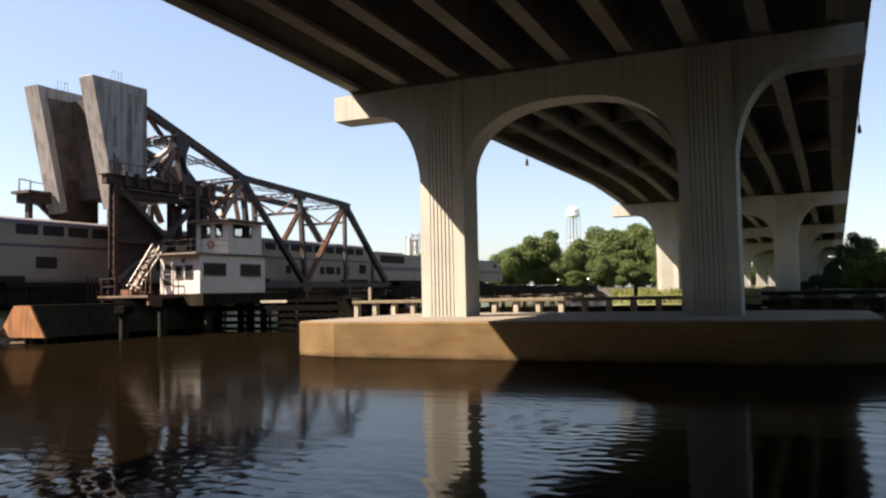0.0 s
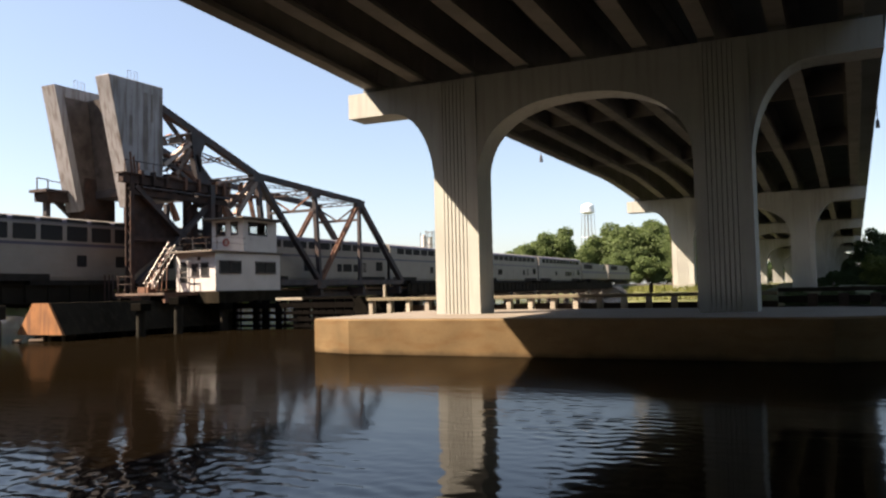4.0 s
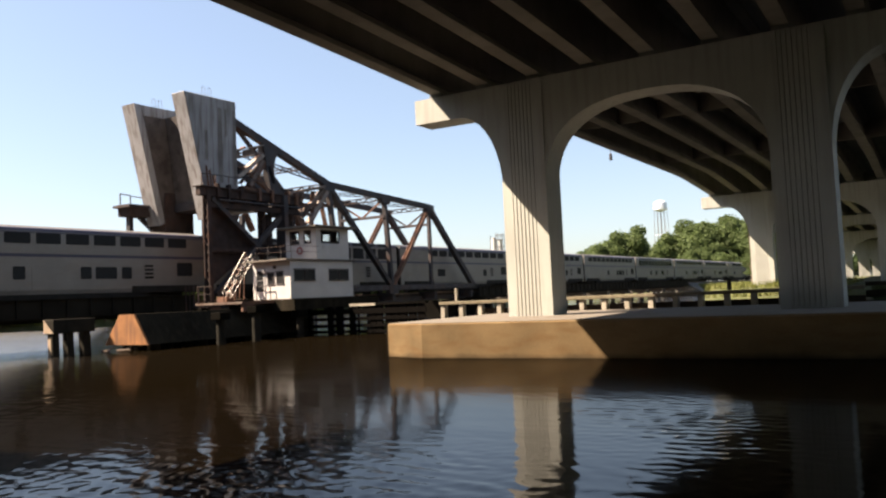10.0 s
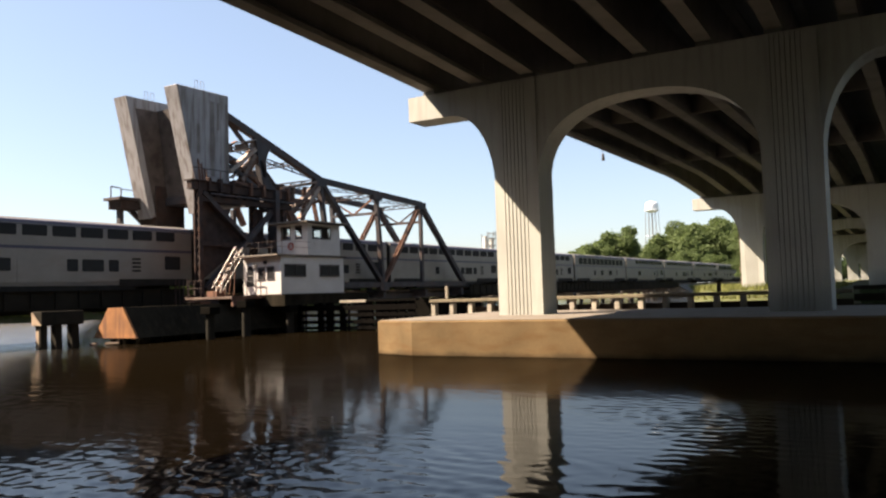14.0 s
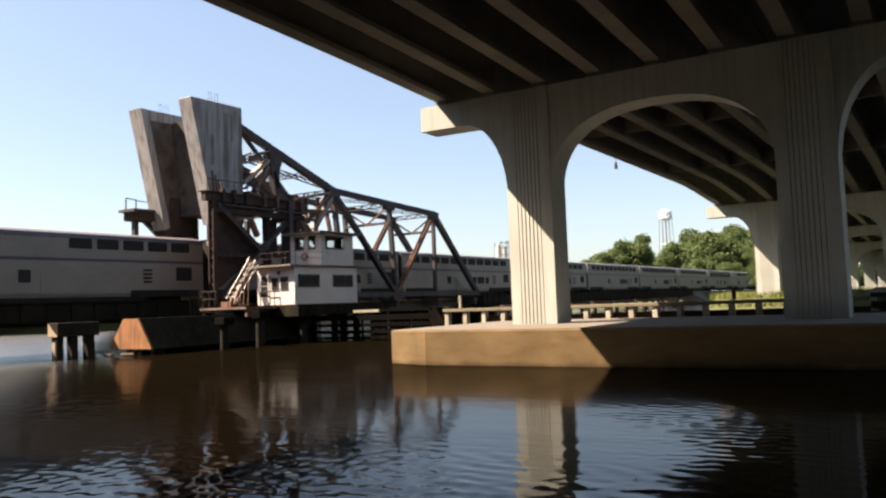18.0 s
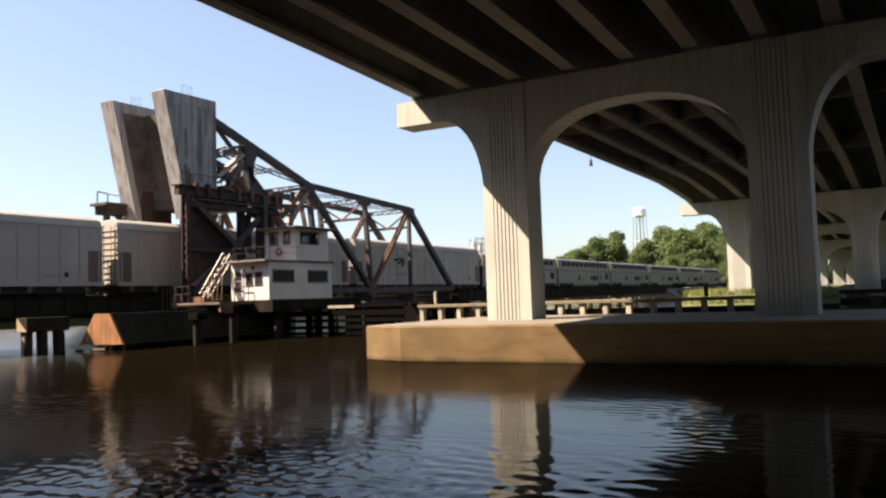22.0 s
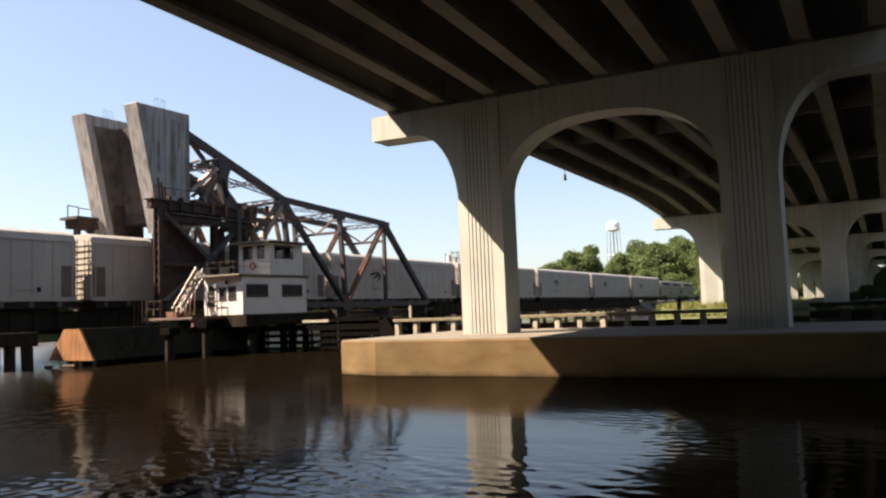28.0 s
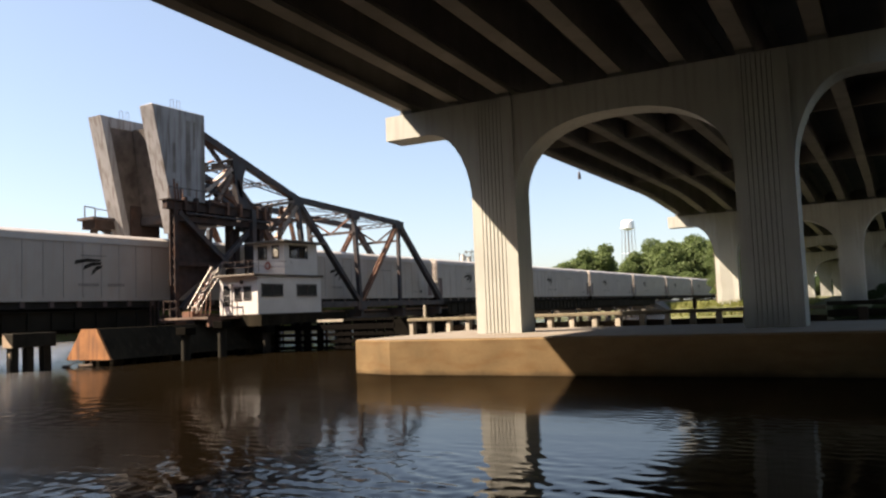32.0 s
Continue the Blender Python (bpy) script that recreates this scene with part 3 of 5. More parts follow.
def highway_deck():
    span = thing("highway_bridge", "long concrete highway bridge deck on nine haunched girders", "bridge")
    slab_bottom = lambda y: 14.1 - 0.0098 * (y - 32.1)
    for (y0, t0), (y1, t1) in zip(PIERS, PIERS[1:]):
        a, b = y0 + 0.01, y1 - 0.01
        main = y1 < 90
        mid = (slab_bottom(y0) + slab_bottom(y1)) / 2 - (1.85 if y0 < 0 else 1.68 if main else 2.25)
        me = None
        for k in range(9):
            x = CX + (k - 4) * 2.48
            if me is None:
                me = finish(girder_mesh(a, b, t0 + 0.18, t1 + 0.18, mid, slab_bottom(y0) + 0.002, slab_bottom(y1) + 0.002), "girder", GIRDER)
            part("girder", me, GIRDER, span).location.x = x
        for f in (0.33, 0.67):
            y = a + (b - a) * f
            for k in range(8):
                x = CX + skew(y) + (k - 3.5) * 2.48
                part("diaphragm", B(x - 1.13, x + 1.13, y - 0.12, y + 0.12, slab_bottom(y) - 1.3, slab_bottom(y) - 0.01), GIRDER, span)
    ya, yb = PIERS[0][0] - 30, PIERS[-1][0] + 20
    for z0, z1, x0, x1, name in ((0.0, 0.22, -20.55, 2.15, "deck_slab"), (0.22, 1.05, -20.45, -20.1, "barrier"), (0.22, 1.05, 1.7, 2.05, "barrier")):
        for a, b in ((ya, 31.74), (31.76, yb)):
            bm = prism([(x0, z0), (x1, z0), (x1, z1), (x0, z1)], 1, a, b)
            for v in bm.verts:
                v.co.z += slab_bottom(v.co.y)
                v.co.x += skew(v.co.y)
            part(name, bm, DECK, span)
    for i, (y, top) in enumerate(PIERS):
        for k in range(9):
            x = CX + skew(y) + (k - 4) * 2.48
            part("bearing", B(x - 0.3, x + 0.3, y - 0.6, y + 0.6, top - 0.01, top + 0.19), DECK, span)


def navigation_lights():
    for x, y, top, low in ((-20.6, 58.0, 14.0, 12.0), (2.05, 56.0, 13.9, 11.8)):
        n = thing("navigation_light", "small dark lantern hanging on a rod below the deck edge", "lantern", "navigation lights", (x + skew(y), y, 0))
        part("rod", rod((0, 0, low + 0.4), (0, 0, top), 0.025, n=6), STEEL, n)
        part("lantern", rod((0, 0, low), (0, 0, low + 0.4), 0.13, 0.1, 12), STEEL, n)
        part("lantern_cap", rod((0, 0, low + 0.4), (0, 0, low + 0.55), 0.12, 0.03, 12), STEEL, n)


highway_piers()
highway_deck()
navigation_lights()
# unseen wall behind the viewer, closing the deck's end to darken its underside
structure("abutment", B(-20.6, 2.2, -54, -51.5, -1, 14.9), CONCRETE, "plain concrete wall under the deck's end, added to block light", "abutment")

# ---------------------------------------------------------------- railway bridge
TX, RAIL = -48.7, 2.85                      # track middle, top of rail
NEAR, FAR = -45.9, -51.5                    # truss planes


def trestle(y0, y1, bents, name, label):
    br = thing(name, label, "railway bridge")
    for x in (TX - 1.6, TX + 1.6):
        bm = B(x - 0.25, x + 0.25, y0, y1, RAIL - 1.0, RAIL - 0.38)
        part("girder", bm, TRESTLE, br)
    for x in (TX - 2.9, TX + 2.9):
        bm = prism([(x - 0.2, 2.1), (x + 0.2, 2.1), (x + 0.2, 2.15), (x + 0.05, 2.15), (x + 0.05, 3.22), (x + 0.2, 3.22), (x + 0.2, 3.27), (x - 0.2, 3.27), (x - 0.2, 3.22), (x - 0.05, 3.22), (x - 0.05, 2.15), (x - 0.2, 2.15)], 1, y0, y1)
        part("side_girder", bm, TRESTLE, br, "dark riveted plate girder")
        for i in range(int((y1 - y0) / 1.6)):
            y = y0 + 0.8 + 1.6 * i
            if 15 < y < 150 and x > TX:
                part("stiffener", B(x + 0.05, x + 0.15, y - 0.04, y + 0.04, 2.16, 3.21), TRESTLE, br)
    part("walkway", B(TX + 1.95, TX + 2.7, y0, y1, RAIL - 0.52, RAIL - 0.42), UNDER, br)
    for y in bents:
        cap = part("pile_cap", B(TX - 2.9, TX + 2.9, y - 0.55, y + 0.55, 1.2, RAIL - 1.0, bevel=0.04), PILE, br, "concrete pile cap")
        for x in (TX - 2.2, TX - 0.2, TX + 1.8):
            part("concrete_post", B(x - 0.25, x + 0.25, y - 0.25, y + 0.25, -3.0, 1.205, bevel=0.03), PILE, cap)
    return br


trestle(-30.0, 40.0, [-16, -4, 8, 20], "railway_trestle", "low railway trestle of dark steel girders on concrete pile bents")
trestle(82.5, 176.0, [84 + 10.5 * i for i in range(9)], "railway_trestle", "low railway trestle beyond the lifting span, on concrete pile bents")


def railway_track():
    tr = thing("railway_track", "single railway track of rusty rails on timber sleepers", "railway track")
    for x in (TX - 0.72, TX + 0.72):
        part("rail", prism([(x - 0.07, RAIL - 0.17), (x + 0.07, RAIL - 0.17), (x + 0.02, RAIL - 0.12), (x + 0.036, RAIL - 0.04), (x + 0.036, RAIL), (x - 0.036, RAIL), (x - 0.036, RAIL - 0.04), (x - 0.02, RAIL - 0.12)], 1, -1000, 1000), RAILM, tr)
    me = finish(B(TX - 1.35, TX + 1.35, -0.11, 0.11, RAIL - 0.38, RAIL - 0.172), "sleeper", TIMBER)
    bm = bmesh.new()
    for i in range(250):
        part("sleeper", me, TIMBER, tr, at=(0, 25 + 0.6 * i, 0))
    for y in list(np.arange(-34, 25, 0.6)) + list(np.arange(175, 300, 0.6)):
        box(bm, TX - 1.35, TX + 1.35, y - 0.11, y + 0.11, RAIL - 0.38, RAIL - 0.172)
    tagged(part("sleepers", bm, TIMBER, tr), kind="stuff")


railway_track()
for a, b in ((-1200, -30), (176, 1200)):
    structure("embankment", prism([(TX - 6, 0.5), (TX + 6, 0.5), (TX + 2.6, RAIL - 0.25), (TX - 2.6, RAIL - 0.25)], 1, a, b), BALLAST, "low ballasted railway embankment", "embankment")


def bascule_pier():
    p = thing("bascule_pier", "massive concrete pier under the lifting span, painted shade-dark", "bridge pier")
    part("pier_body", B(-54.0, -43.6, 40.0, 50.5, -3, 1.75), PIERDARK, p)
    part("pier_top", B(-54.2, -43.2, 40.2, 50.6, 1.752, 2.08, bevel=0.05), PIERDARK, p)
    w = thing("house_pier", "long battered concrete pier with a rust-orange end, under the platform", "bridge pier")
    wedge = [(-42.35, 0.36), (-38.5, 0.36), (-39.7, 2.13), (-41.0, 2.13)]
    # body painted shade-dark, unlike the sunlit orange end face
    part("pier_body", prism(wedge, 1, 30.35, 44.3), PIERDARK, w, "concrete body, dark with algae and painted-in shade")
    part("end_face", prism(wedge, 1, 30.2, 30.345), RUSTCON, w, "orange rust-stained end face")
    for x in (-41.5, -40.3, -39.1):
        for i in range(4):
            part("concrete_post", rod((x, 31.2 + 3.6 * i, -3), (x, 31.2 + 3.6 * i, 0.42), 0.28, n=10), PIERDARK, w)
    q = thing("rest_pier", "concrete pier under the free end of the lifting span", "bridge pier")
    part("pier_body", B(-52.4, -44.8, 79.6, 83.4, -3, 1.85, bevel=0.06), BLACKCON, q)


bascule_pier()


def pile_bent():
    p = thing("pile_bent", "short concrete cap on three square piles beside the track", "pile bent")
    part("cap", B(-41.85, -40.95, 26.05, 28.6, 1.28, 2.06, bevel=0.04), POSTCON, p)
    # sunlit part of the end painted as a pale triangle on the dark cap
    part("end_face", prism([(-41.83, 1.3), (-40.97, 1.3), (-41.83, 2.04)], 1, 26.02, 26.048), BENTCON, p, "sunlit tan triangle painted on the cap's end")
    for y, w, lean in ((26.33, 0.4, 0.0), (27.2, 0.4, 0.05), (28.2, 0.46, 0.12)):
        part("concrete_post", beam((-41.38, y + lean, -3.0), (-41.38, y - 0.02, 1.3), w, 0.44, up=(1, 0, 0)), POSTCON, p)
    # pale strip painted on the first pile where the sun strikes it
    part("sunlit_face", beam((-41.44, 26.108, -3.0), (-41.44, 26.104, 1.0), 0.012, 0.28, up=(1, 0, 0)), BENTCON, p)
    for x, y, l in ((-41.0, 29.3, 0.9), (-40.2, 29.9, 1.4)):
        d = thing("driftwood", "dark waterlogged driftwood caught at the pier", "driftwood", at=(x, y, 0.02))
        part("log", rod((-l / 2, 0.1, 0.02), (l / 2, -0.1, 0.08), 0.11, 0.06, 8), TIMBER, d)
        part("branch", rod((0.1, 0, 0.06), (0.4, 0.2, 0.28), 0.04, 0.02, 6), TIMBER, d)


pile_bent()


def platform():
    p = thing("platform", "dark timber platform on concrete posts beside the track", "platform")
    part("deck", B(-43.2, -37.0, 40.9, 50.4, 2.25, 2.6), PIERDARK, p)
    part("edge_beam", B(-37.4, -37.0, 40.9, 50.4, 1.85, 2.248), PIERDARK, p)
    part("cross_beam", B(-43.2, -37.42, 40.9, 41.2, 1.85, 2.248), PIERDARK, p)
    part("landing", B(-43.2, -38.8, 37.9, 40.88, 2.4, 2.6), RUST, p, "rusty steel landing")
    part("landing_edge", B(-43.2, -38.75, 37.8, 37.9, 2.46, 2.6), HEELSTEEL, p)
    part("landing_bracket", B(-38.95, -38.76, 37.92, 39.0, 1.95, 2.4), RUST, p)
    for x, y, top in ((-43.0, 38.2, 2.3), (-37.3, 34.6, 2.0), (-37.3, 37.6, 2.3), (-37.2, 41.6, 1.86), (-37.2, 45.0, 1.86), (-37.2, 49.6, 1.86)):
        post = part("post", rod((x, y, -3), (x, y, top - 0.45), 0.27, n=12), POSTCON, p)
        part("post_head", B(x - 0.42, x + 0.42, y - 0.42, y + 0.42, top - 0.46, top - 0.01, bevel=0.03), BLACKCON, post)


platform()


def boom():
    """The inclined lattice boom with a pulley that leans beside the house."""
    b = thing("lattice_boom", "inclined grey steel lattice boom with a pulley on the landing", "boom")
    for k in range(5):
        part("brace_rod", rod((-41.9 + 0.1 * k, 39.3 + 0.35 * k, 2.7), (-41.4 - 0.1 * k, 39.6 + 0.4 * k, 3.9 + 0.45 * k), 0.04, n=6), RUST, b)
    lo, hi = [(-41.65, 38.85, 3.22), (-41.3, 39.0, 3.05)], [(-41.75, 41.15, 6.1), (-41.4, 41.45, 5.95)]
    for p, q in zip(lo, hi):
        part("boom_rail", beam(p, q, 0.05, 0.06, up=(1, 0, 0)), GREYSTEEL, b)
        part("boom_rail", beam([c + d for c, d in zip(p, (0.0, 0.3, -0.22))], [c + d for c, d in zip(q, (0.0, 0.3, -0.22))], 0.05, 0.06, up=(1, 0, 0)), GREYSTEEL, b)
    n = 9
    for i in range(n):
        u, v = i / n, (i + 0.8) / n
        p = Vector(lo[1]).lerp(Vector(hi[1]), u)
        q = Vector(lo[0]).lerp(Vector(hi[0]), v)
        part("lacing_bar", beam(p, q, 0.05, 0.06), RUST if i % 3 else GREYSTEEL, b)
        part("lacing_bar", beam(p + Vector((0, 0.3, -0.22)), Vector(lo[1]).lerp(Vector(hi[1]), v), 0.05, 0.06), GREYSTEEL, b)
    part("pulley", torus((-41.15, 39.0, 3.1), 0.22, 0.075, 1), LITSTEEL, b, "pale pulley wheel")
    for i in range(7):
        p = Vector(lo[0]).lerp(Vector(hi[0]), (i + 0.4) / 7.5)
        part("rung", beam(p, p + Vector((0.35, 0.15, -0.12)), 0.05, 0.05), RUST if i % 3 else LITSTEEL, b)
    part("cable", tube([(-41.15, 39.22, 3.2), (-41.6, 41.2, 6.0)], 0.02), STEEL, b)
    part("boom_foot", B(-42.05, -41.1, 38.7, 39.4, 2.6, 3.0), RUST, b)


boom()


def window(parent, x0, x1, y0, y1, z0, z1, axis, panes=2):
    """A window with frame and panes on a face; axis 0: the face looks along +x at x1, axis 1: along -y at y0."""
    w = part("window", bmesh_frame(x0, x1, y0, y1, z0, z1, axis, panes), STEEL, parent)
    for i in range(panes):
        if axis == 0:
            a, b = y0 + (y1 - y0) * i / panes, y0 + (y1 - y0) * (i + 1) / panes
            part("pane", B(x1 - 0.03, x1 + 0.01, a + 0.04, b - 0.04, z0 + 0.05, z1 - 0.05), GLASS, w)
        else:
            a, b = x0 + (x1 - x0) * i / panes, x0 + (x1 - x0) * (i + 1) / panes
            part("pane", B(a + 0.04, b - 0.04, y0 - 0.01, y0 + 0.03, z0 + 0.05, z1 - 0.05), GLASS, w)
    return w


def bmesh_frame(x0, x1, y0, y1, z0, z1, axis, panes):
    bm = bmesh.new()
    t = 0.07
    if axis == 0:
        lo, hi = x1 - 0.02, x1 + 0.05
        for z in (z0, z1):
            box(bm, lo, hi, y0 - t, y1 + t, z - t / 2, z + t / 2)
        for i in range(panes + 1):
            y = y0 + (y1 - y0) * i / panes
            box(bm, lo, hi - 0.005, y - t / 2, y + t / 2, z0 + t / 2, z1 - t / 2)
    else:
        lo, hi = y0 - 0.05, y0 + 0.02
        for z in (z0, z1):
            box(bm, x0 - t, x1 + t, lo, hi, z - t / 2, z + t / 2)
        for i in range(panes + 1):
            x = x0 + (x1 - x0) * i / panes
            box(bm, x - t / 2, x + t / 2, lo + 0.005, hi, z0 + t / 2, z1 - t / 2)
    return bm


def bridge_house():
    h = thing("bridge_house", "two-storey white bridge tender's house with a flat roof, on the platform", "building")
    x0, x1, y0, y1, z0, z1 = -41.0, -37.5, 41.15, 48.0, 2.6, 5.25
    part("wall", B(x0, x1, y0, y1, z0, z1), WHITE, h)
    for k in range(9):                                   # lap siding
        z = z0 + 0.04 + k * 0.295
        part("siding_board", prism([(x1, z), (x1 + 0.014, z), (x1 + 0.004, z + 0.28), (x1, z + 0.28)], 1, y0 - 0.02, y1), WHITE, h)
    part("plinth", B(x0 - 0.05, x1 + 0.06, y0 - 0.06, y1 + 0.05, 2.601, 2.66), TIMBER, h)
    # south eave lengthened beyond its real size to shade the upper wall
    part("roof", B(x0 - 0.1, x1 + 0.15, y0 - 0.5, y1 + 0.2, 5.25, 5.4, bevel=0.03), ROOFM, h)
    window(h, x0, x1 + 0.03, 41.54, 43.63, 3.87, 4.68, 0, 2)
    window(h, x0, x1 + 0.03, 45.25, 47.4, 3.87, 4.68, 0, 2)
    door = part("door", B(-40.72, -39.86, y0 - 0.05, y0 + 0.02, 2.66, 4.78), WHITE, h, "white door with a window")
    part("door_pane", B(-40.6, -39.98, y0 - 0.065, y0 - 0.045, 3.25, 3.98), GLASS, door)
    part("door_pane", B(-40.6, -39.98, y0 - 0.065, y0 - 0.045, 4.03, 4.68), GLASS, door)
    window(h, -39.58, -39.03, y0, y1, 3.68, 4.51, 1, 1)
    window(h, -38.74, -38.15, y0, y1, 3.7, 4.55, 1, 1)
    part("wall_lamp", rod((-39.75, y0 - 0.02, 4.72), (-39.75, y0 - 0.3, 4.62), 0.09, 0.13, 10), WHITE, h, "white lamp over the door")
    part("meter_box", B(-38.98, -38.8, y0 - 0.14, y0 - 0.005, 4.75, 5.0), STEEL, h)
    cab = part("upper_cab", cab_walls(-40.6, -37.7, 44.2, 47.9, 5.42, 7.7, 6.58, 7.55), WHITE, h, "upper lookout storey with windows all round")
    part("cab_roof", B(-41.0, -37.2, 43.6, 48.4, 7.7, 7.86, bevel=0.03), ROOFM, h)
    for ya in (44.24, 47.82):
        for a, b in ((-40.2, -39.3), (-38.85, -38.2)):
            part("pane", B(a, b, ya, ya + 0.02, 6.58, 7.55), CLEAR, cab)
            part("window_frame", bmesh_frame(a + 0.03, b - 0.03, ya, ya, 6.62, 7.51, 1, 1), STEEL, cab)
    for xa in (-40.54, -37.78):
        part("pane", B(xa, xa + 0.02, 44.7, 46.85, 6.58, 7.55), CLEAR, cab)
        part("window_frame", bmesh_frame(xa, xa + 0.02, 44.74, 46.81, 6.62, 7.51, 0, 2), STEEL, cab)
    part("life_ring", torus((-39.2, 44.1, 6.1), 0.23, 0.05), RED, cab, "red life ring")
    for x in (-40.8, -39.6, -38.4, -37.45):
        part("roof_post", rod((x, 41.25, 5.42), (x, 41.25, 6.3), 0.025, n=6), STEEL, h)
    for z in (5.9, 6.3):
        part("roof_rail", tube([(-40.8, 41.25, z), (-37.45, 41.25, z), (-37.45, 44.1, z)], 0.015), RUSTDARK, h)
    part("shade_board", B(-37.72, -37.66, 44.9, 46.8, 6.2, 6.45), WHITE, h)
    part("step_rail", tube([(-40.5, 40.95, 2.6), (-40.5, 40.95, 3.6), (-39.2, 40.95, 3.6), (-39.2, 40.95, 2.6)], 0.03), STEEL, h)


bridge_house()


def counterweights():
    for x in (-45.2, -50.8):
        cw = thing("counterweight", "tall tapering weathered concrete counterweight with rust streaks", "counterweight", "bascule counterweights")
        poly = [(39.1, 18.0), (44.1, 18.05), (44.1, 11.1), (41.6, 9.0), (41.25, 8.8)]
        far = x < -48
        if far:
            part("front_slab", prism([(39.1, 18.0), (39.75, 18.01), (41.75, 9.0), (41.25, 8.8)], 0, x - 1.4, x), CWEIGHT, cw)
            poly = [(39.76, 17.99), (44.1, 18.05), (44.1, 11.1), (41.76, 9.0)]
        bm = prism(poly, 0, x - 1.4, x - (0.05 if far else 0))
        bmesh.ops.bevel(bm, geom=bm.edges[:], offset=0.05, segments=1, affect="EDGES")
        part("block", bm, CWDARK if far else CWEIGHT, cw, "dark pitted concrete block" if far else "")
        if far:
            part("top_band", prism([(39.76, 17.99), (44.05, 18.04), (44.05, 17.3), (39.95, 17.2)], 0, x - 0.05, x + 0.02), CWEIGHT, cw)
        else:
            for k in range(7):
                part("form_seam", B(x, x + 0.008, 40.62 + 0.52 * k, 40.64 + 0.52 * k, 12.2 if k else 13.5, 17.9 - 0.15 * (k % 3)), CWSTAIN, cw)
            part("cap_band", prism([(39.16, 17.75), (44.05, 17.8), (44.05, 17.4), (39.24, 17.35)], 0, x - 0.02, x + 0.012), CWEIGHT, cw)
            for y, z0, z1, w in ((41.3, 9.6, 12.6, 0.1), (41.6, 9.6, 11.4, 0.07), (42.2, 11.6, 17.3, 0.42), (42.9, 15.2, 17.3, 0.2), (43.72, 11.4, 17.3, 0.33), (40.9, 13.2, 15.4, 0.3)):
                part("rust_streak", B(x, x + 0.006, y, y + w, z0, z1), CWSTAIN, cw, "rust streak")
        loop = [(x - 0.5, 41.2, 18.0), (x - 0.5, 41.2, 18.8), (x - 0.5, 41.5, 18.8), (x - 0.5, 41.5, 18.0)]
        for d in (0.0, 0.6):
            part("lifting_loop", tube([(a, b + d, c) for a, b, c in loop], 0.016), GREYSTEEL, cw)
    web = thing("counterweight_wall", "dark weathered concrete wall between the counterweights", "counterweight")
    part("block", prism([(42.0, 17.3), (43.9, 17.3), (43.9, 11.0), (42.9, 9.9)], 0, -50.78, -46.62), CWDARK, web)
    part("lower_block", B(-52.35, -50.75, 41.75, 44.5, 7.7, 11.4), RUSTDARK, web, "dark rusty steel bearing block")


counterweights()

TOP = {"A": (44.3, 16.7), "B": (55.6, 12.8), "C": (64.2, 12.35), "D": (72.3, 11.95)}
LOW = {"p": (49.0, 3.4), "q": (57.0, 3.4), "f": (65.0, 3.4), "g": (72.3, 3.4), "E": (81.3, 3.4)}


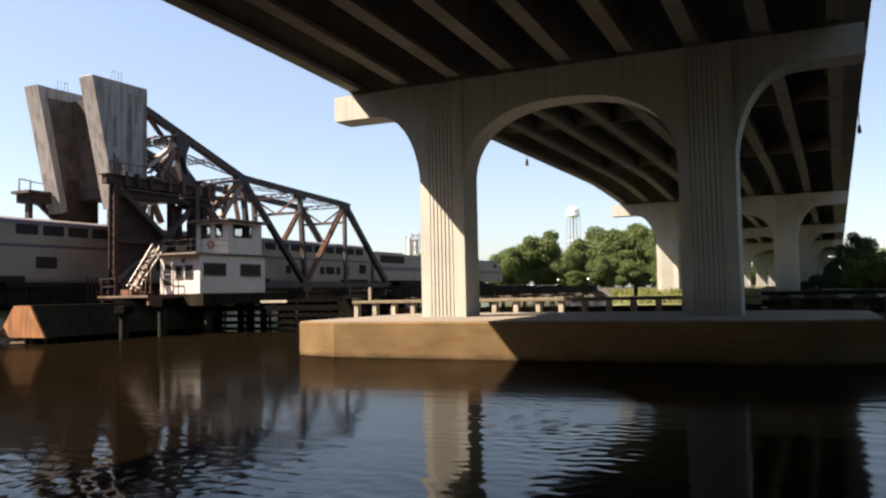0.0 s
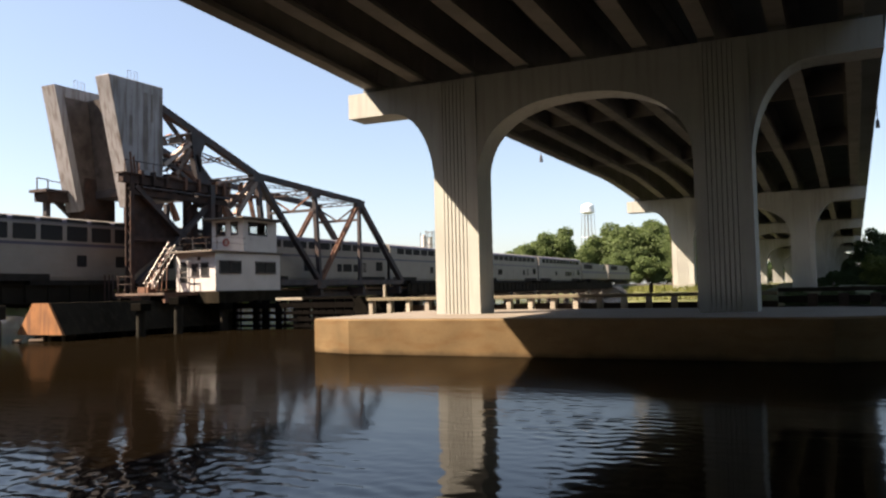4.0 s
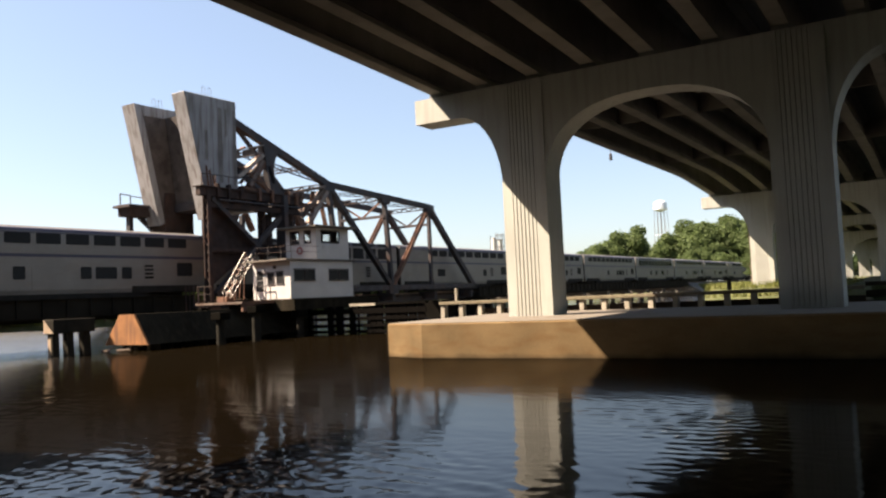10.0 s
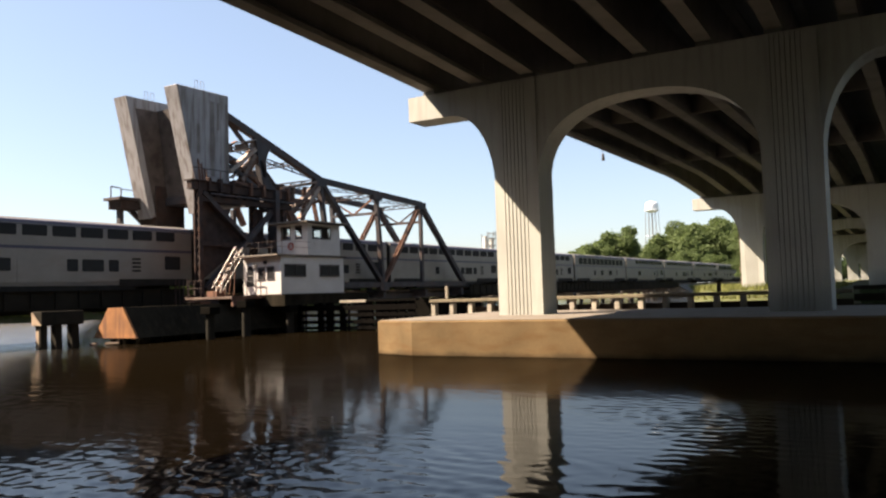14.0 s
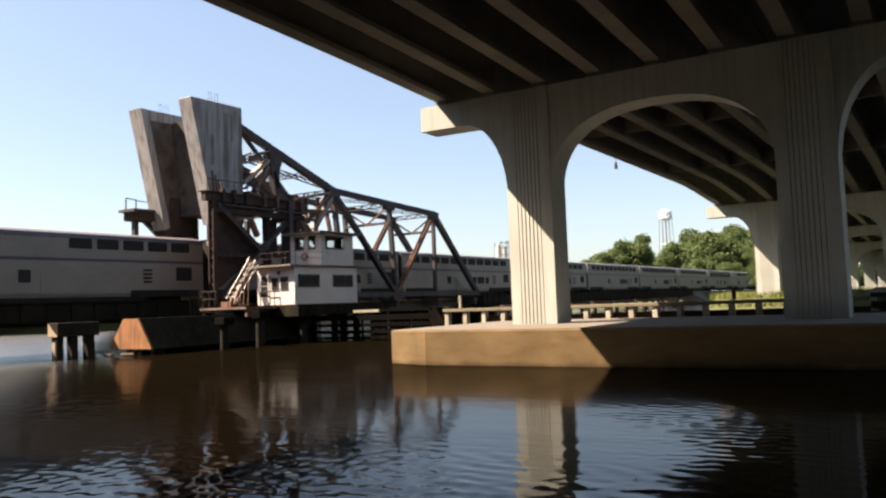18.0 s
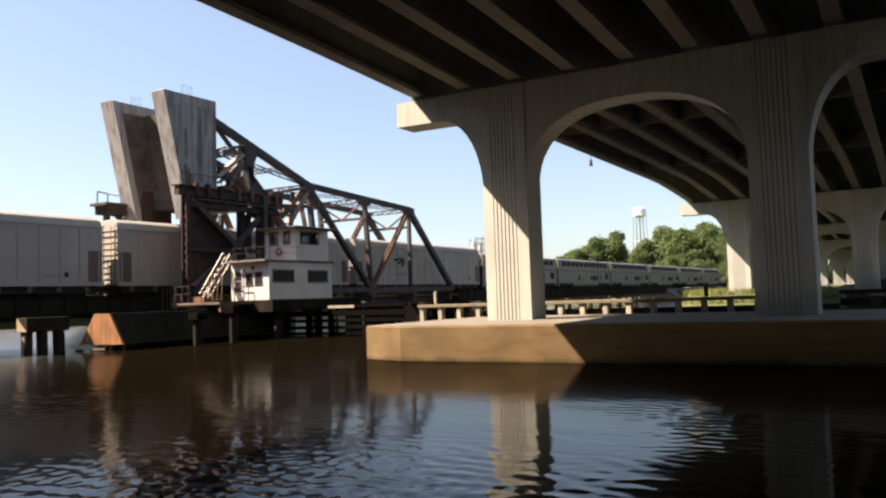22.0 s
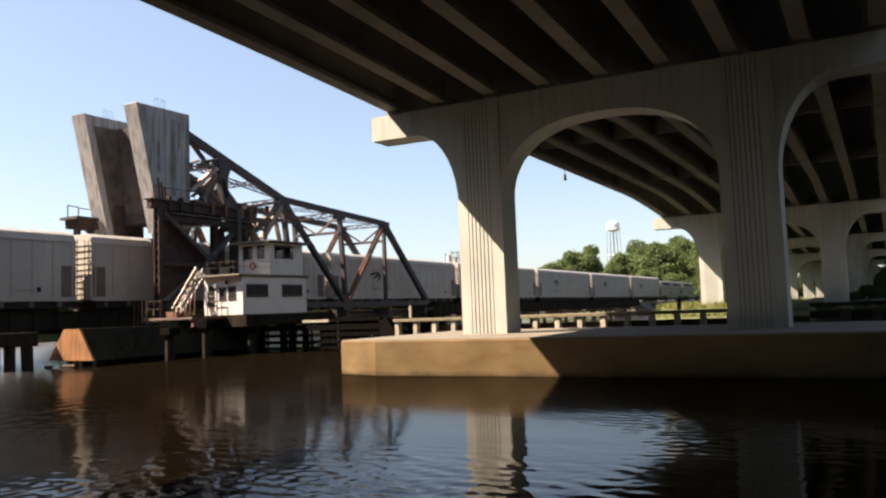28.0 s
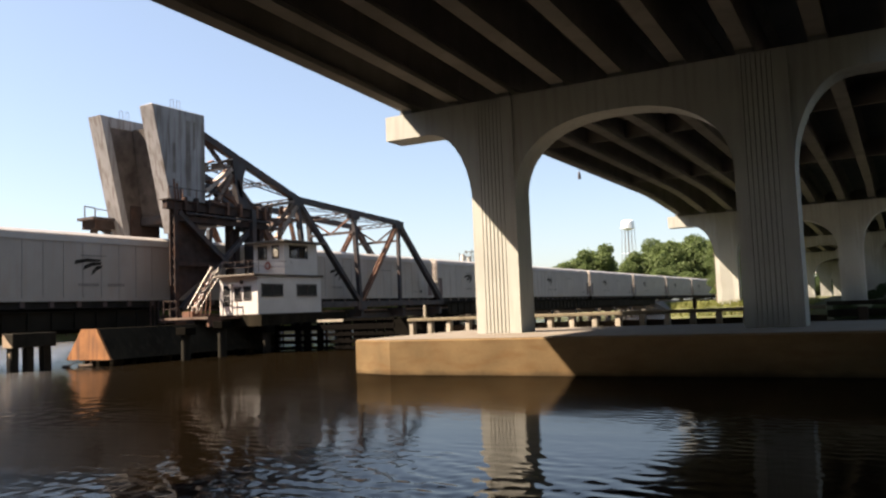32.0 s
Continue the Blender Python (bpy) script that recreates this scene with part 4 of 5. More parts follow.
def bascule_leaf():
    leaf = thing("bascule_span", "dark rusty steel truss lifting span of a railway bridge, closed", "bridge span")
    for x in (NEAR, FAR):
        def P(k):
            y, z = TOP.get(k) or LOW[k]
            return (x, y, z)
        for a, b, w, h, name in (("A", "B", 0.5, 0.55, "top_chord"), ("B", "C", 0.5, 0.5, "top_chord"), ("C", "D", 0.5, 0.5, "top_chord"), ("D", "E", 0.5, 0.55, "end_post")):
            part(name, beam(P(a), P(b), w, h), STEEL, leaf)
        for a, b in (("p", "q"), ("q", "f"), ("f", "g"), ("g", "E")):
            part("bottom_chord", beam(P(a), P(b), 0.45, 0.5), STEEL, leaf)
        for a, b, h in (("B", "f", 0.5), ("D", "f", 0.42), ("C", "f", 0.4), ("D", "g", 0.3), ("B", "q", 0.4)):
            part("web_member", laced(P(a), P(b), 0.4, h, up=(1, 0, 0)) if b == "f" and a == "D" else beam(P(a), P(b), 0.4, h, up=(1, 0, 0)), RUST if a == "D" and b == "f" else STEEL, leaf)
        for k in ("B", "C", "D", "f"):
            y, z = TOP.get(k) or LOW[k]
            part("gusset_plate", prism([(y - 0.7, z - 0.6), (y + 0.7, z - 0.6), (y + 0.8, z + 0.15), (y - 0.8, z + 0.2)], 0, x - 0.27, x + 0.27), STEEL, leaf)
        # heavy heel over the trunnion
        part("heel_plate", prism([(47.45, 15.35), (49.1, 14.78), (48.6, 13.7), (48.62, 12.8), (49.2, 11.8), (50.4, 11.0), (49.7, 9.4), (48.1, 9.4), (48.15, 11.5), (47.75, 13.5)], 0, x - 0.25, x + 0.25), STEEL, leaf)
        part("heel_member", beam((x, 50.6, 10.2), (x, 50.4, 3.6), 0.4, 0.36, up=(1, 0, 0)), STEEL, leaf)
        part("heel_member", beam((x, 44.8, 12.8), (x, 48.4, 10.9), 0.3, 0.4, up=(1, 0, 0)), STEEL, leaf)
        part("heel_member", beam((x, 50.4, 10.6), (x, 55.4, 10.9), 0.3, 0.3, up=(1, 0, 0)), RUST, leaf)
        part("heel_member", beam((x, 50.71, 10.9), (x, 51.8, 8.9), 0.4, 0.42, up=(1, 0, 0)), RUST, leaf)
        if x == NEAR:
            for a, b, w, h in (((44.68, 12.3), (47.5, 14.45), 0.5, 0.3), ((44.95, 11.9), (47.6, 13.95), 0.4, 0.12), ((45.96, 11.8), (47.45, 14.0), 0.45, 0.3), ((50.4, 11.55), (54.9, 12.5), 0.7, 0.22), ((51.8, 9.8), (55.0, 12.35), 0.5, 0.16), ((52.1, 9.6), (55.2, 12.2), 0.4, 0.08), ((52.8, 9.2), (55.5, 12.35), 0.5, 0.18), ((53.1, 9.1), (55.7, 12.2), 0.4, 0.08), ((52.16, 11.9), (51.87, 9.9), 0.3, 0.2), ((51.3, 9.95), (53.4, 9.95), 0.5, 0.22), ((51.6, 9.6), (52.9, 10.6), 0.4, 0.14), ((48.05, 13.6), (48.45, 12.2), 0.5, 0.3)):
                part("heel_strut", beam((x, *a), (x, *b), h, w, up=(1, 0, 0)) if abs(b[1] - a[1]) > 0.5 * abs(b[0] - a[0]) else beam((x, *a), (x, *b), w, h), LITSTEEL if a[0] < 44.8 or a[0] > 52.5 else HEELSTEEL, leaf, "rusty strut, sunlit ones painted pale")
            for a, b, h in (((45.9, 11.7), (47.7, 13.9), 0.42), ((46.4, 13.0), (48.3, 11.2), 0.3), ((53.6, 12.0), (53.2, 8.6), 0.14), ((54.4, 11.8), (55.3, 8.6), 0.14), ((45.0, 13.2), (47.2, 12.0), 0.2), ((45.2, 11.6), (47.0, 11.4), 0.22), ((46.8, 14.2), (48.2, 13.2), 0.16)):
                part("heel_member", beam((x, *a), (x, *b), h, 0.4, up=(1, 0, 0)), RUST, leaf)
            # perforated box strut: top plate painted sunlit pale, dark web with two round-ended openings
            p, q = Vector((x, 44.45, 14.42)), Vector((x, 47.4, 15.2))
            part("strut_plate", beam(p, q, 0.75, 0.09), LITSTEEL, leaf, "rusty top plate of a strut, painted sunlit pale")
            down = Vector((0, 0.07, -0.3))
            for a, b in ((0.0, 0.14), (0.3, 0.72), (0.88, 1.0)):
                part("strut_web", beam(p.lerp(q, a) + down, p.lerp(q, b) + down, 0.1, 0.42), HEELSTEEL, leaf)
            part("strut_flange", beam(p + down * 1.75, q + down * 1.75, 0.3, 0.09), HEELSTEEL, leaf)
            for y in (45.3, 47.0):
                part("strut_diaphragm", beam((x, y - 0.5, 14.35 + 0.2 * (y - 45)), (x, y + 0.2, 14.75 + 0.2 * (y - 45)), 0.12, 0.4, up=(1, 0, 0)), RUST, leaf)
    for k in ("B", "C", "D"):
        y, z = TOP[k]
        part("top_strut", laced((NEAR, y, z - 0.1), (FAR, y, z - 0.1), 0.3, 0.45), STEEL, leaf)
        part("sway_strut", beam((NEAR, y, z - 1.9), (FAR, y, z - 1.9), 0.2, 0.25), STEEL, leaf)
        for a, b in ((NEAR, FAR), (FAR, NEAR)):
            part("sway_brace", beam((a, y, z - 0.2), ((a + b) / 2, y, z - 1.9), 0.12, 0.16), RUST if k == "C" else STEEL, leaf)
    for a, b in (("B", "C"), ("C", "D")):
        for s, e in ((NEAR, FAR), (FAR, NEAR)):
            part("top_lateral", laced((s, *TOP[a]), (e, *TOP[b]), 0.22, 0.28, step=0.45), STEEL, leaf)
    for s, e in ((NEAR, FAR), (FAR, NEAR)):
        part("top_lateral", laced((s, 44.6, 16.4), (e, 56.0, 12.8), 0.22, 0.36, step=0.4), STEEL, leaf)
    part("top_strut", laced((NEAR, 48.6, 15.0), (FAR, 48.6, 15.0), 0.25, 0.4, step=0.4), STEEL, leaf)
    part("top_strut", laced((NEAR, 52.2, 13.9), (FAR, 52.2, 13.9), 0.25, 0.36, step=0.4), STEEL, leaf)
    for y in (49.0, 57.0, 65.3, 73.1, 80.9):
        part("floor_beam", B(FAR, NEAR, y - 0.2, y + 0.2, 2.1, 2.9), STEEL, leaf)
    for x in (TX - 1.0, TX + 1.0):
        part("stringer", B(x - 0.15, x + 0.15, 49.0, 82.4, 1.95, 2.45), STEEL, leaf)
    for x in (TX - 1.2, TX + 1.2):
        part("stringer", B(x - 0.15, x + 0.15, 34.0, 48.8, 2.1, 2.45), STEEL, leaf)


bascule_leaf()


def tower():
    t = thing("bascule_tower", "dark rusty steel tower carrying the counterweights and machinery", "tower")
    for x in (-44.4, -53.0):
        near = x > -48
        if near:
            part("tower_post", laced((x, 40.2, 2.08), (x, 40.2, 11.0), 0.35, 0.55, up=(1, 0, 0)), RUSTDARK, t, "rusty laced steel post")
        part("tower_post", beam((x, 48.0, 2.08), (x, 48.0, 11.0), 0.45, 0.95, up=(1, 0, 0)), STEEL, t)
        if near:
            part("tower_beam", beam((x, 39.4, 10.65), (x, 50.0, 10.65), 0.45, 0.6), RUSTDARK, t)
        if not near:
            continue
        part("lower_beam", beam((x, 40.4, 9.75), (x, 50.0, 9.75), 0.3, 0.4), RUSTDARK, t)
        for i in range(9):
            part("beam_web", beam((x, 40.6 + 1.05 * i, 9.75), (x, 41.1 + 1.05 * i, 10.6), 0.12, 0.22, up=(1, 0, 0)), RUSTDARK, t)
        for y0, y1, h in ((41.2, 42.6, 0.7), (43.4, 44.0, 1.0), (45.2, 46.8, 0.6), (48.0, 48.5, 1.2), (49.0, 50.2, 0.8)):
            part("machine_box", B(x - 0.9, x - 0.25, y0, y1, 9.95, 9.96 + h, bevel=0.04), RUSTDARK, t)
        part("shaft", rod((x + 0.35, 41.0, 10.1), (x + 0.35, 50.0, 10.1), 0.09, n=8), STEEL, t)
        part("beam_flange", B(x - 0.4, x + 0.4, 39.3, 50.2, 10.96, 11.04), RUSTDARK, t)
        part("tower_brace", beam((x, 40.6, 10.2), (x, 45.4, 6.6), 0.35, 0.45, up=(1, 0, 0)), STEEL, t)
        part("tower_brace", beam((x, 48.2, 9.6), (x, 40.8, 3.2), 0.35, 0.4, up=(1, 0, 0)), STEEL, t)
        part("quadrant_plate", prism([(40.5, 10.0), (42.2, 10.0), (45.2, 7.0), (44.7, 6.2), (42.6, 5.0), (40.5, 3.6)], 0, x - 0.75, x - 0.45), RUSTDARK, t)
        for y in (40.2, 48.0):
            part("post_shoe", B(x - 0.5, x + 0.5, y - 0.6, y + 0.6, 2.081, 2.35, bevel=0.04), RUST, t)
    for y, x, w in ((46.5, -45.2, 0.5), (49.3, -44.6, 0.45), (46.9, -52.0, 0.5)):
        part("inner_post", beam((x, y, 2.08), (x, y, 10.4), 0.45, w, up=(1, 0, 0)), RUSTDARK, t)
        for k in range(7):
            part("lattice_bar", beam((x + 0.24, y - 0.3, 3.0 + k), (x + 0.24, y + 0.3, 3.7 + k), 0.04, 0.1, up=(1, 0, 0)), RUST, t)
    part("gear_cabinet", B(-45.9, -45.0, 46.9, 47.5, 6.4, 9.5, bevel=0.04), RUSTDARK, t)
    part("tie_beam", beam((-44.5, 40.4, 6.5), (-44.5, 49.5, 6.5), 0.25, 0.3), RUSTDARK, t)
    for k in range(3):                                   # rusty bars hung in front of the counterweight
        part("hanger_bar", rod((-44.9, 40.9 + 0.3 * k, 10.9), (-44.95, 40.75 + 0.3 * k, 12.7 - 0.3 * k), 0.07, n=6), RUST, t)
    for y in (41.0, 42.1, 43.3, 45.2, 46.6, 48.4, 49.4):
        part("bracket", B(-44.35, -43.95, y - 0.12, y + 0.12, 10.3, 11.3, bevel=0.02), RUST if y > 45 else RUSTDARK, t)
    for y in (44.6, 48.0):
        part("cross_beam", beam((-44.6, y, 10.4), (-52.8, y, 10.4), 0.5, 0.9), STEEL, t)
    part("machinery_house", B(-50.6, -46.9, 42.5, 47.0, 9.85, 10.5, bevel=0.05), STEEL, t)
    part("south_platform", B(-53.4, -51.5, 39.0, 44.0, 10.2, 10.4), STEEL, t)
    part("platform_beam", B(-53.2, -51.7, 39.3, 43.9, 9.55, 10.19), RUSTDARK, t)
    part("platform_post", beam((-52.5, 39.8, 10.0), (-52.5, 39.8, 2.1), 0.35, 0.4, up=(1, 0, 0)), STEEL, t)
    part("platform_brace", beam((-52.5, 40.3, 9.9), (-52.5, 42.4, 8.2), 0.3, 0.35, up=(1, 0, 0)), STEEL, t)
    part("railing", tube([(-52.5, 39.0, 10.4), (-52.5, 39.0, 11.25), (-52.5, 39.9, 11.2), (-52.5, 39.9, 10.4)], 0.05), GREYSTEEL, t)
    part("railing", tube([(-52.5, 39.9, 11.15), (-52.5, 43.5, 11.0)], 0.04), GREYSTEEL, t)
    # railing along the near beam
    rail = part("near_railing", tube([(-44.1, 39.5, 11.9), (-44.1, 46.0, 11.9)], 0.035), STEEL, t)
    for i in range(6):
        part("baluster", rod((-44.1, 39.5 + 1.3 * i, 11.0), (-44.1, 39.5 + 1.3 * i, 11.9), 0.03, n=6), RUST, rail)


tower()


def landing_railing():
    """Rusty pipe railings on the landing and along the platform edge."""
    r = thing("pipe_railing", "rusty steel pipe railing round the landing", "railing")
    for x in (-43.0, -42.4, -41.8, -40.6, -39.4):
        part("stanchion", rod((x, 38.0, 2.6), (x, 38.0, 3.75), 0.035, n=6), RUSTDARK, r)
    for z in (3.2, 3.72):
        part("handrail", tube([(-43.1, 38.0, z), (-41.7, 38.0, z)], 0.03), RUSTDARK, r)
    for x in (-45.0, -44.6, -44.2, -43.8):
        part("stanchion", rod((x, 38.6, 2.05), (x, 38.6, 3.9), 0.05, n=6), RUSTDARK, r)


landing_railing()

# ---------------------------------------------------------------- train
SL, RK, LO = 25.6, 27.65, 21.0              # lengths over couplers


def bogie(parent, y, name="bogie"):
    b = part(name, B(-1.05, 1.05, y - 1.5, y + 1.5, 0.42, 0.68, bevel=0.05), UNDER, parent)
    for dy in (-1.25, 1.25):
        for s in (-1, 1):
            part("wheel", rod((s * 0.66, y + dy, 0.46), (s * 0.8, y + dy, 0.46), 0.46, n=16), UNDER, b)
    for s in (-1, 1):
        part("side_frame", prism([(y - 1.6, 0.5), (y - 1.0, 0.3), (y + 1.0, 0.3), (y + 1.6, 0.5), (y + 1.4, 0.75), (y - 1.4, 0.75)], 0, s * 0.98, s * 1.12), UNDER, b)
    return b


def superliner(kind):
    """A two-level stainless passenger car, its base at rail level and its south coupler at y = 0."""
    c = thing("passenger_car", "two-level dull stainless passenger car with dark blue stripe", "railway car", "train cars")
    a, b = 0.35, SL - 0.35
    prof = [(-1.5, 0.75), (1.5, 0.75), (1.55, 1.0), (1.55, 4.55), (1.45, 4.85), (1.05, 5.0), (-1.05, 5.0), (-1.45, 4.85), (-1.55, 4.55), (-1.55, 1.0)]
    part("body", prism([(x, z) for x, z in prof], 1, a, b), STAINLESS, c)
    for s in (-1, 1):
        x0, x1 = (1.54, 1.562) if s > 0 else (-1.562, -1.54)
        part("stripe", B(x0, x1, a + 0.02, b - 0.02, 3.08, 3.27), BLUE, c, "dark blue stripe")
        part("roof_edge", prism([(s * 1.552, 4.6), (s * 1.56, 4.56), (s * 1.462, 4.86), (s * 1.3, 4.92), (s * 1.28, 4.9)], 1, a + 0.02, b - 0.02), ROOFEDGE, c, "dark blue-grey roof edge")
        for z in (3.32, 4.62, 2.9):
            part("belt_rail", B(x0, x1 + 0.01 * s if s > 0 else x1, a + 0.02, b - 0.02, z, z + 0.04), STAINLESS, c)
    x = 1.545
    base, tall = (3.43, 1.02) if kind == 3 else (3.9, 0.67)

    def pane_mesh(wide, high):
        k = 0.07
        return finish(prism([(-wide / 2, k), (-wide / 2 + k, 0), (wide / 2 - k, 0), (wide / 2, k), (wide / 2, high - k), (wide / 2 - k, high), (-wide / 2 + k, high), (-wide / 2, high - k)], 0, 0, 0.03), "window", GLASS)

    big, long, short, square = pane_mesh(1.64, tall), pane_mesh(1.62, 0.8), pane_mesh(0.78, 0.8), pane_mesh(1.4, 0.98)
    upper = (3.1, 5.1, 7.1, 9.05, 15.15, 17.15, 19.15, 21.15, 23.15) if kind == 2 else [2.83 + 2.0 * i for i in range(11) if not (kind == 4 and i in (0, 1))]
    low = {0: ((15.4, 0), (16.9, 1), (18.48, 0), (9.6, 0)), 1: ((15.4, 0), (16.9, 1), (18.48, 0), (10.9, 0)), 2: ((11.4, 0),), 3: ((16.9, 1), (12.9, 1), (9.2, 0)), 4: ((18.48, 0), (8.3, 1))}[kind]
    for s in (1, -1):
        xs = x if s > 0 else -x - 0.03
        for u in upper:
            part("window", big, GLASS, c, at=(xs, u, base))
        for u, wide in low:
            part("window", long if wide else short, GLASS, c, at=(xs, u, 1.68))
        if kind in (0, 1, 2, 4):
            part("end_window", square, GLASS, c, at=(xs, 23.45, 1.84))
        if kind == 3:
            for u in upper:
                part("roof_window", prism([(s * 1.53, 4.68), (s * 1.47, 4.9), (s * 1.5, 4.92), (s * 1.57, 4.66)], 1, u - 0.8, u + 0.8), GLASS, c)
        louvre = part("vent", B(*((1.545, 1.572) if s > 0 else (-1.572, -1.545)), 19.9, 20.7, 1.6, 2.75), STAINLESS, c, "small louvred vent")
        for k in range(4):
            part("louvre_slat", B(*((1.573, 1.582) if s > 0 else (-1.582, -1.573)), 19.95, 20.65, 1.68 + 0.27 * k, 1.83 + 0.27 * k), UNDER, louvre)
    for s in (1, -1):
        # panel painted dark for the diaphragm and the shade between cars
        part("end_panel", prism([(-1.42, 0.8), (1.36, 0.8), (1.42, 4.4), (1.1, 4.85), (-1.1, 4.85), (-1.42, 4.5)], 1, a - 0.03 if s < 0 else b, a if s < 0 else b + 0.03), UNDER, c, "dark end of the car, diaphragm and painted shade")
        part("door", B(*((1.545, 1.575) if s > 0 else (-1.575, -1.545)), 11.0 + kind * 0.7, 11.8 + kind * 0.7, 1.05, 2.4), STAINLESS, c, "stainless vestibule door")
        part("skirt_box", B(*((1.0, 1.5) if s > 0 else (-1.5, -1.0)), 5.3, SL - 5.3, 0.13, 0.78, bevel=0.04), UNDER, c)
        for y0 in (0.9, SL - 6.7):
            part("bogie_recess", B(*((1.5, 1.566) if s > 0 else (-1.566, -1.5)), y0, y0 + 5.8, 0.72, 1.18), UNDER, c)
        part("vestibule_end", B(-0.6, 0.6, 0.02 if s < 0 else SL - 0.36, 0.36 if s < 0 else SL - 0.02, 2.7, 4.6), UNDER, c)
    part("roof_cap", prism([(-1.1, 4.99), (1.1, 4.99), (0.9, 5.06), (-0.9, 5.06)], 1, a + 0.3, b - 0.3), STAINLESS, c)
    part("coupler", B(-0.2, 0.2, -0.02, SL + 0.02, 0.7, 0.9), UNDER, c)
    for y in (3.6, SL - 3.6):
        bogie(c, y)
    return c


def autorack(kind):
    """A tall closed car carrier: panels between thin posts, a rounded roof, sunlit end doors with ladders."""
    c = thing("car_carrier", "tall dirty grey-brown closed car-carrier wagon with panelled sides", "railway car", "train cars")
    a, b = 0.6, RK - 0.6
    prof = [(-1.5, 1.2), (1.5, 1.2), (1.5, 5.05), (1.36, 5.5), (0.95, 5.72), (-0.95, 5.72), (-1.36, 5.5), (-1.5, 5.05)]
    part("body", prism(prof, 1, a + 0.1, b - 0.1), RACKPAINT, c)
    n = 18
    rib = finish(B(0, 0.035, -0.04, 0.04, 1.37, 5.02), "side_post", RACKPAINT)
    for i in range(n + 1):
        y = a + 0.3 + (b - a - 0.6) * i / n
        for s in (1, -1):
            part("side_post", rib, RACKPAINT, c, at=(1.5 if s > 0 else -1.535, y, 0))
    for s in (1, -1):
        x0, x1 = (1.5, 1.56) if s > 0 else (-1.56, -1.5)
        part("sill", B(x0, x1, a, b, 1.1, 1.36), RACKPAINT, c)
        part("roof_rail", B(x0, x1, a + 0.1, b - 0.1, 5.02, 5.1), RACKPAINT, c)
        for y in (a + 0.12, b - 1.12):
            part("end_panel", B(*((1.5, 1.515) if s > 0 else (-1.515, -1.5)), y, y + 1.0, 1.38, 3.45), RACKRUST, c, "rust-brown lower end panel")
        for i in range(13):
            y = a + 1.2 + (b - a - 2.4) * i / 12
            part("sill_bracket", B(*((1.385, 1.47) if s > 0 else (-1.47, -1.385)), y - 0.16, y + 0.16, 0.72, 1.1), RACKRUST, c)
    part("roof_cap", prism([(-1.3, 5.56), (1.3, 5.56), (0.95, 5.78), (-0.95, 5.78)], 1, a + 0.12, b - 0.12), RACKROOF, c, "pale roof cap")
    for y0, y1, out in ((a, a + 0.1, -1), (b - 0.1, b, 1)):
        end = part("end_door", prism([(-1.47, 1.25), (1.47, 1.25), (1.47, 5.05), (1.3, 5.46), (-1.3, 5.46), (-1.47, 5.05)], 1, y0, y1), RACKPAINT, c, "pale ribbed end doors")
        yf = y0 if out < 0 else y1
        for i in range(9):
            z = 1.6 + 0.42 * i
            part("door_rib", B(-1.44, 1.44, min(yf, yf + 0.05 * out), max(yf, yf + 0.05 * out), z, z + 0.07), RACKRUST if i in (3, 7) else RACKPAINT, end)
        for s in (1, -1):
            x, yy = 1.4 * s, yf + 0.16 * out
            lad = bmesh.new()
            for dx in (-0.2, 0.2):
                rod((x - 0.2 * s + dx, yy, 1.2), (x - 0.2 * s + dx, yy, 5.3), 0.025, n=6, bm=lad)
            for i in range(13):
                z = 1.4 + 0.31 * i
                rod((x - 0.2 * s - 0.2, yy, z), (x - 0.2 * s + 0.2, yy, z), 0.018, n=5, bm=lad)
            part("ladder", lad, RACKRUST, end)
    # fan-shaped emblem of three bands, and bars where the lettering stands
    for y0, z0, h0, y1, z1, h1 in ((7.4, 3.56, 0.28, 9.35, 3.8, 0.12), (8.05, 3.2, 0.3, 9.4, 3.58, 0.17), (8.7, 2.85, 0.34, 9.45, 3.34, 0.2)):
        ym, zm = (y0 + y1) / 2, (z0 + z1) / 2 + 0.07
        hm = (h0 + h1) / 2
        part("emblem_band", prism([(y0, z0), (ym, zm), (y1, z1), (y1 + 0.12, z1 + h1), (ym, zm + hm + 0.03), (y0 + 0.1, z0 + h0)], 0, 1.536, 1.546), UNDER, c, "dark curved emblem band")
    for z, y0, y1, h in ((4.12, 7.9, 9.7, 0.1), (2.1, 7.7, 9.1, 0.2), (2.1, 10.0, 11.2, 0.2), (4.0, 15.9, 18.0, 0.12), (1.75, RK - 4.9, RK - 3.9, 0.08)):
        bm = bmesh.new()
        k = y0
        while k < y1:
            box(bm, 1.536, 1.544, k, k + 0.14, z, z + h)
            k += 0.2
        part("lettering", bm, LETTER, c)
    part("data_plate", B(1.536, 1.546, RK - 3.5, RK - 3.2, 1.7, 2.0), UNDER, c)
    part("underframe", B(-1.38, 1.38, 1.0, RK - 1.0, 0.62, 1.2), UNDER, c)
    part("centre_sill", B(-0.5, 0.5, 4.9, RK - 4.9, 0.4, 0.619), UNDER, c)
    part("coupler", B(-0.2, 0.2, -0.02, RK + 0.02, 0.8, 1.0), UNDER, c)
    for y in (3.2, RK - 3.2):
        bogie(c, y)
    return c


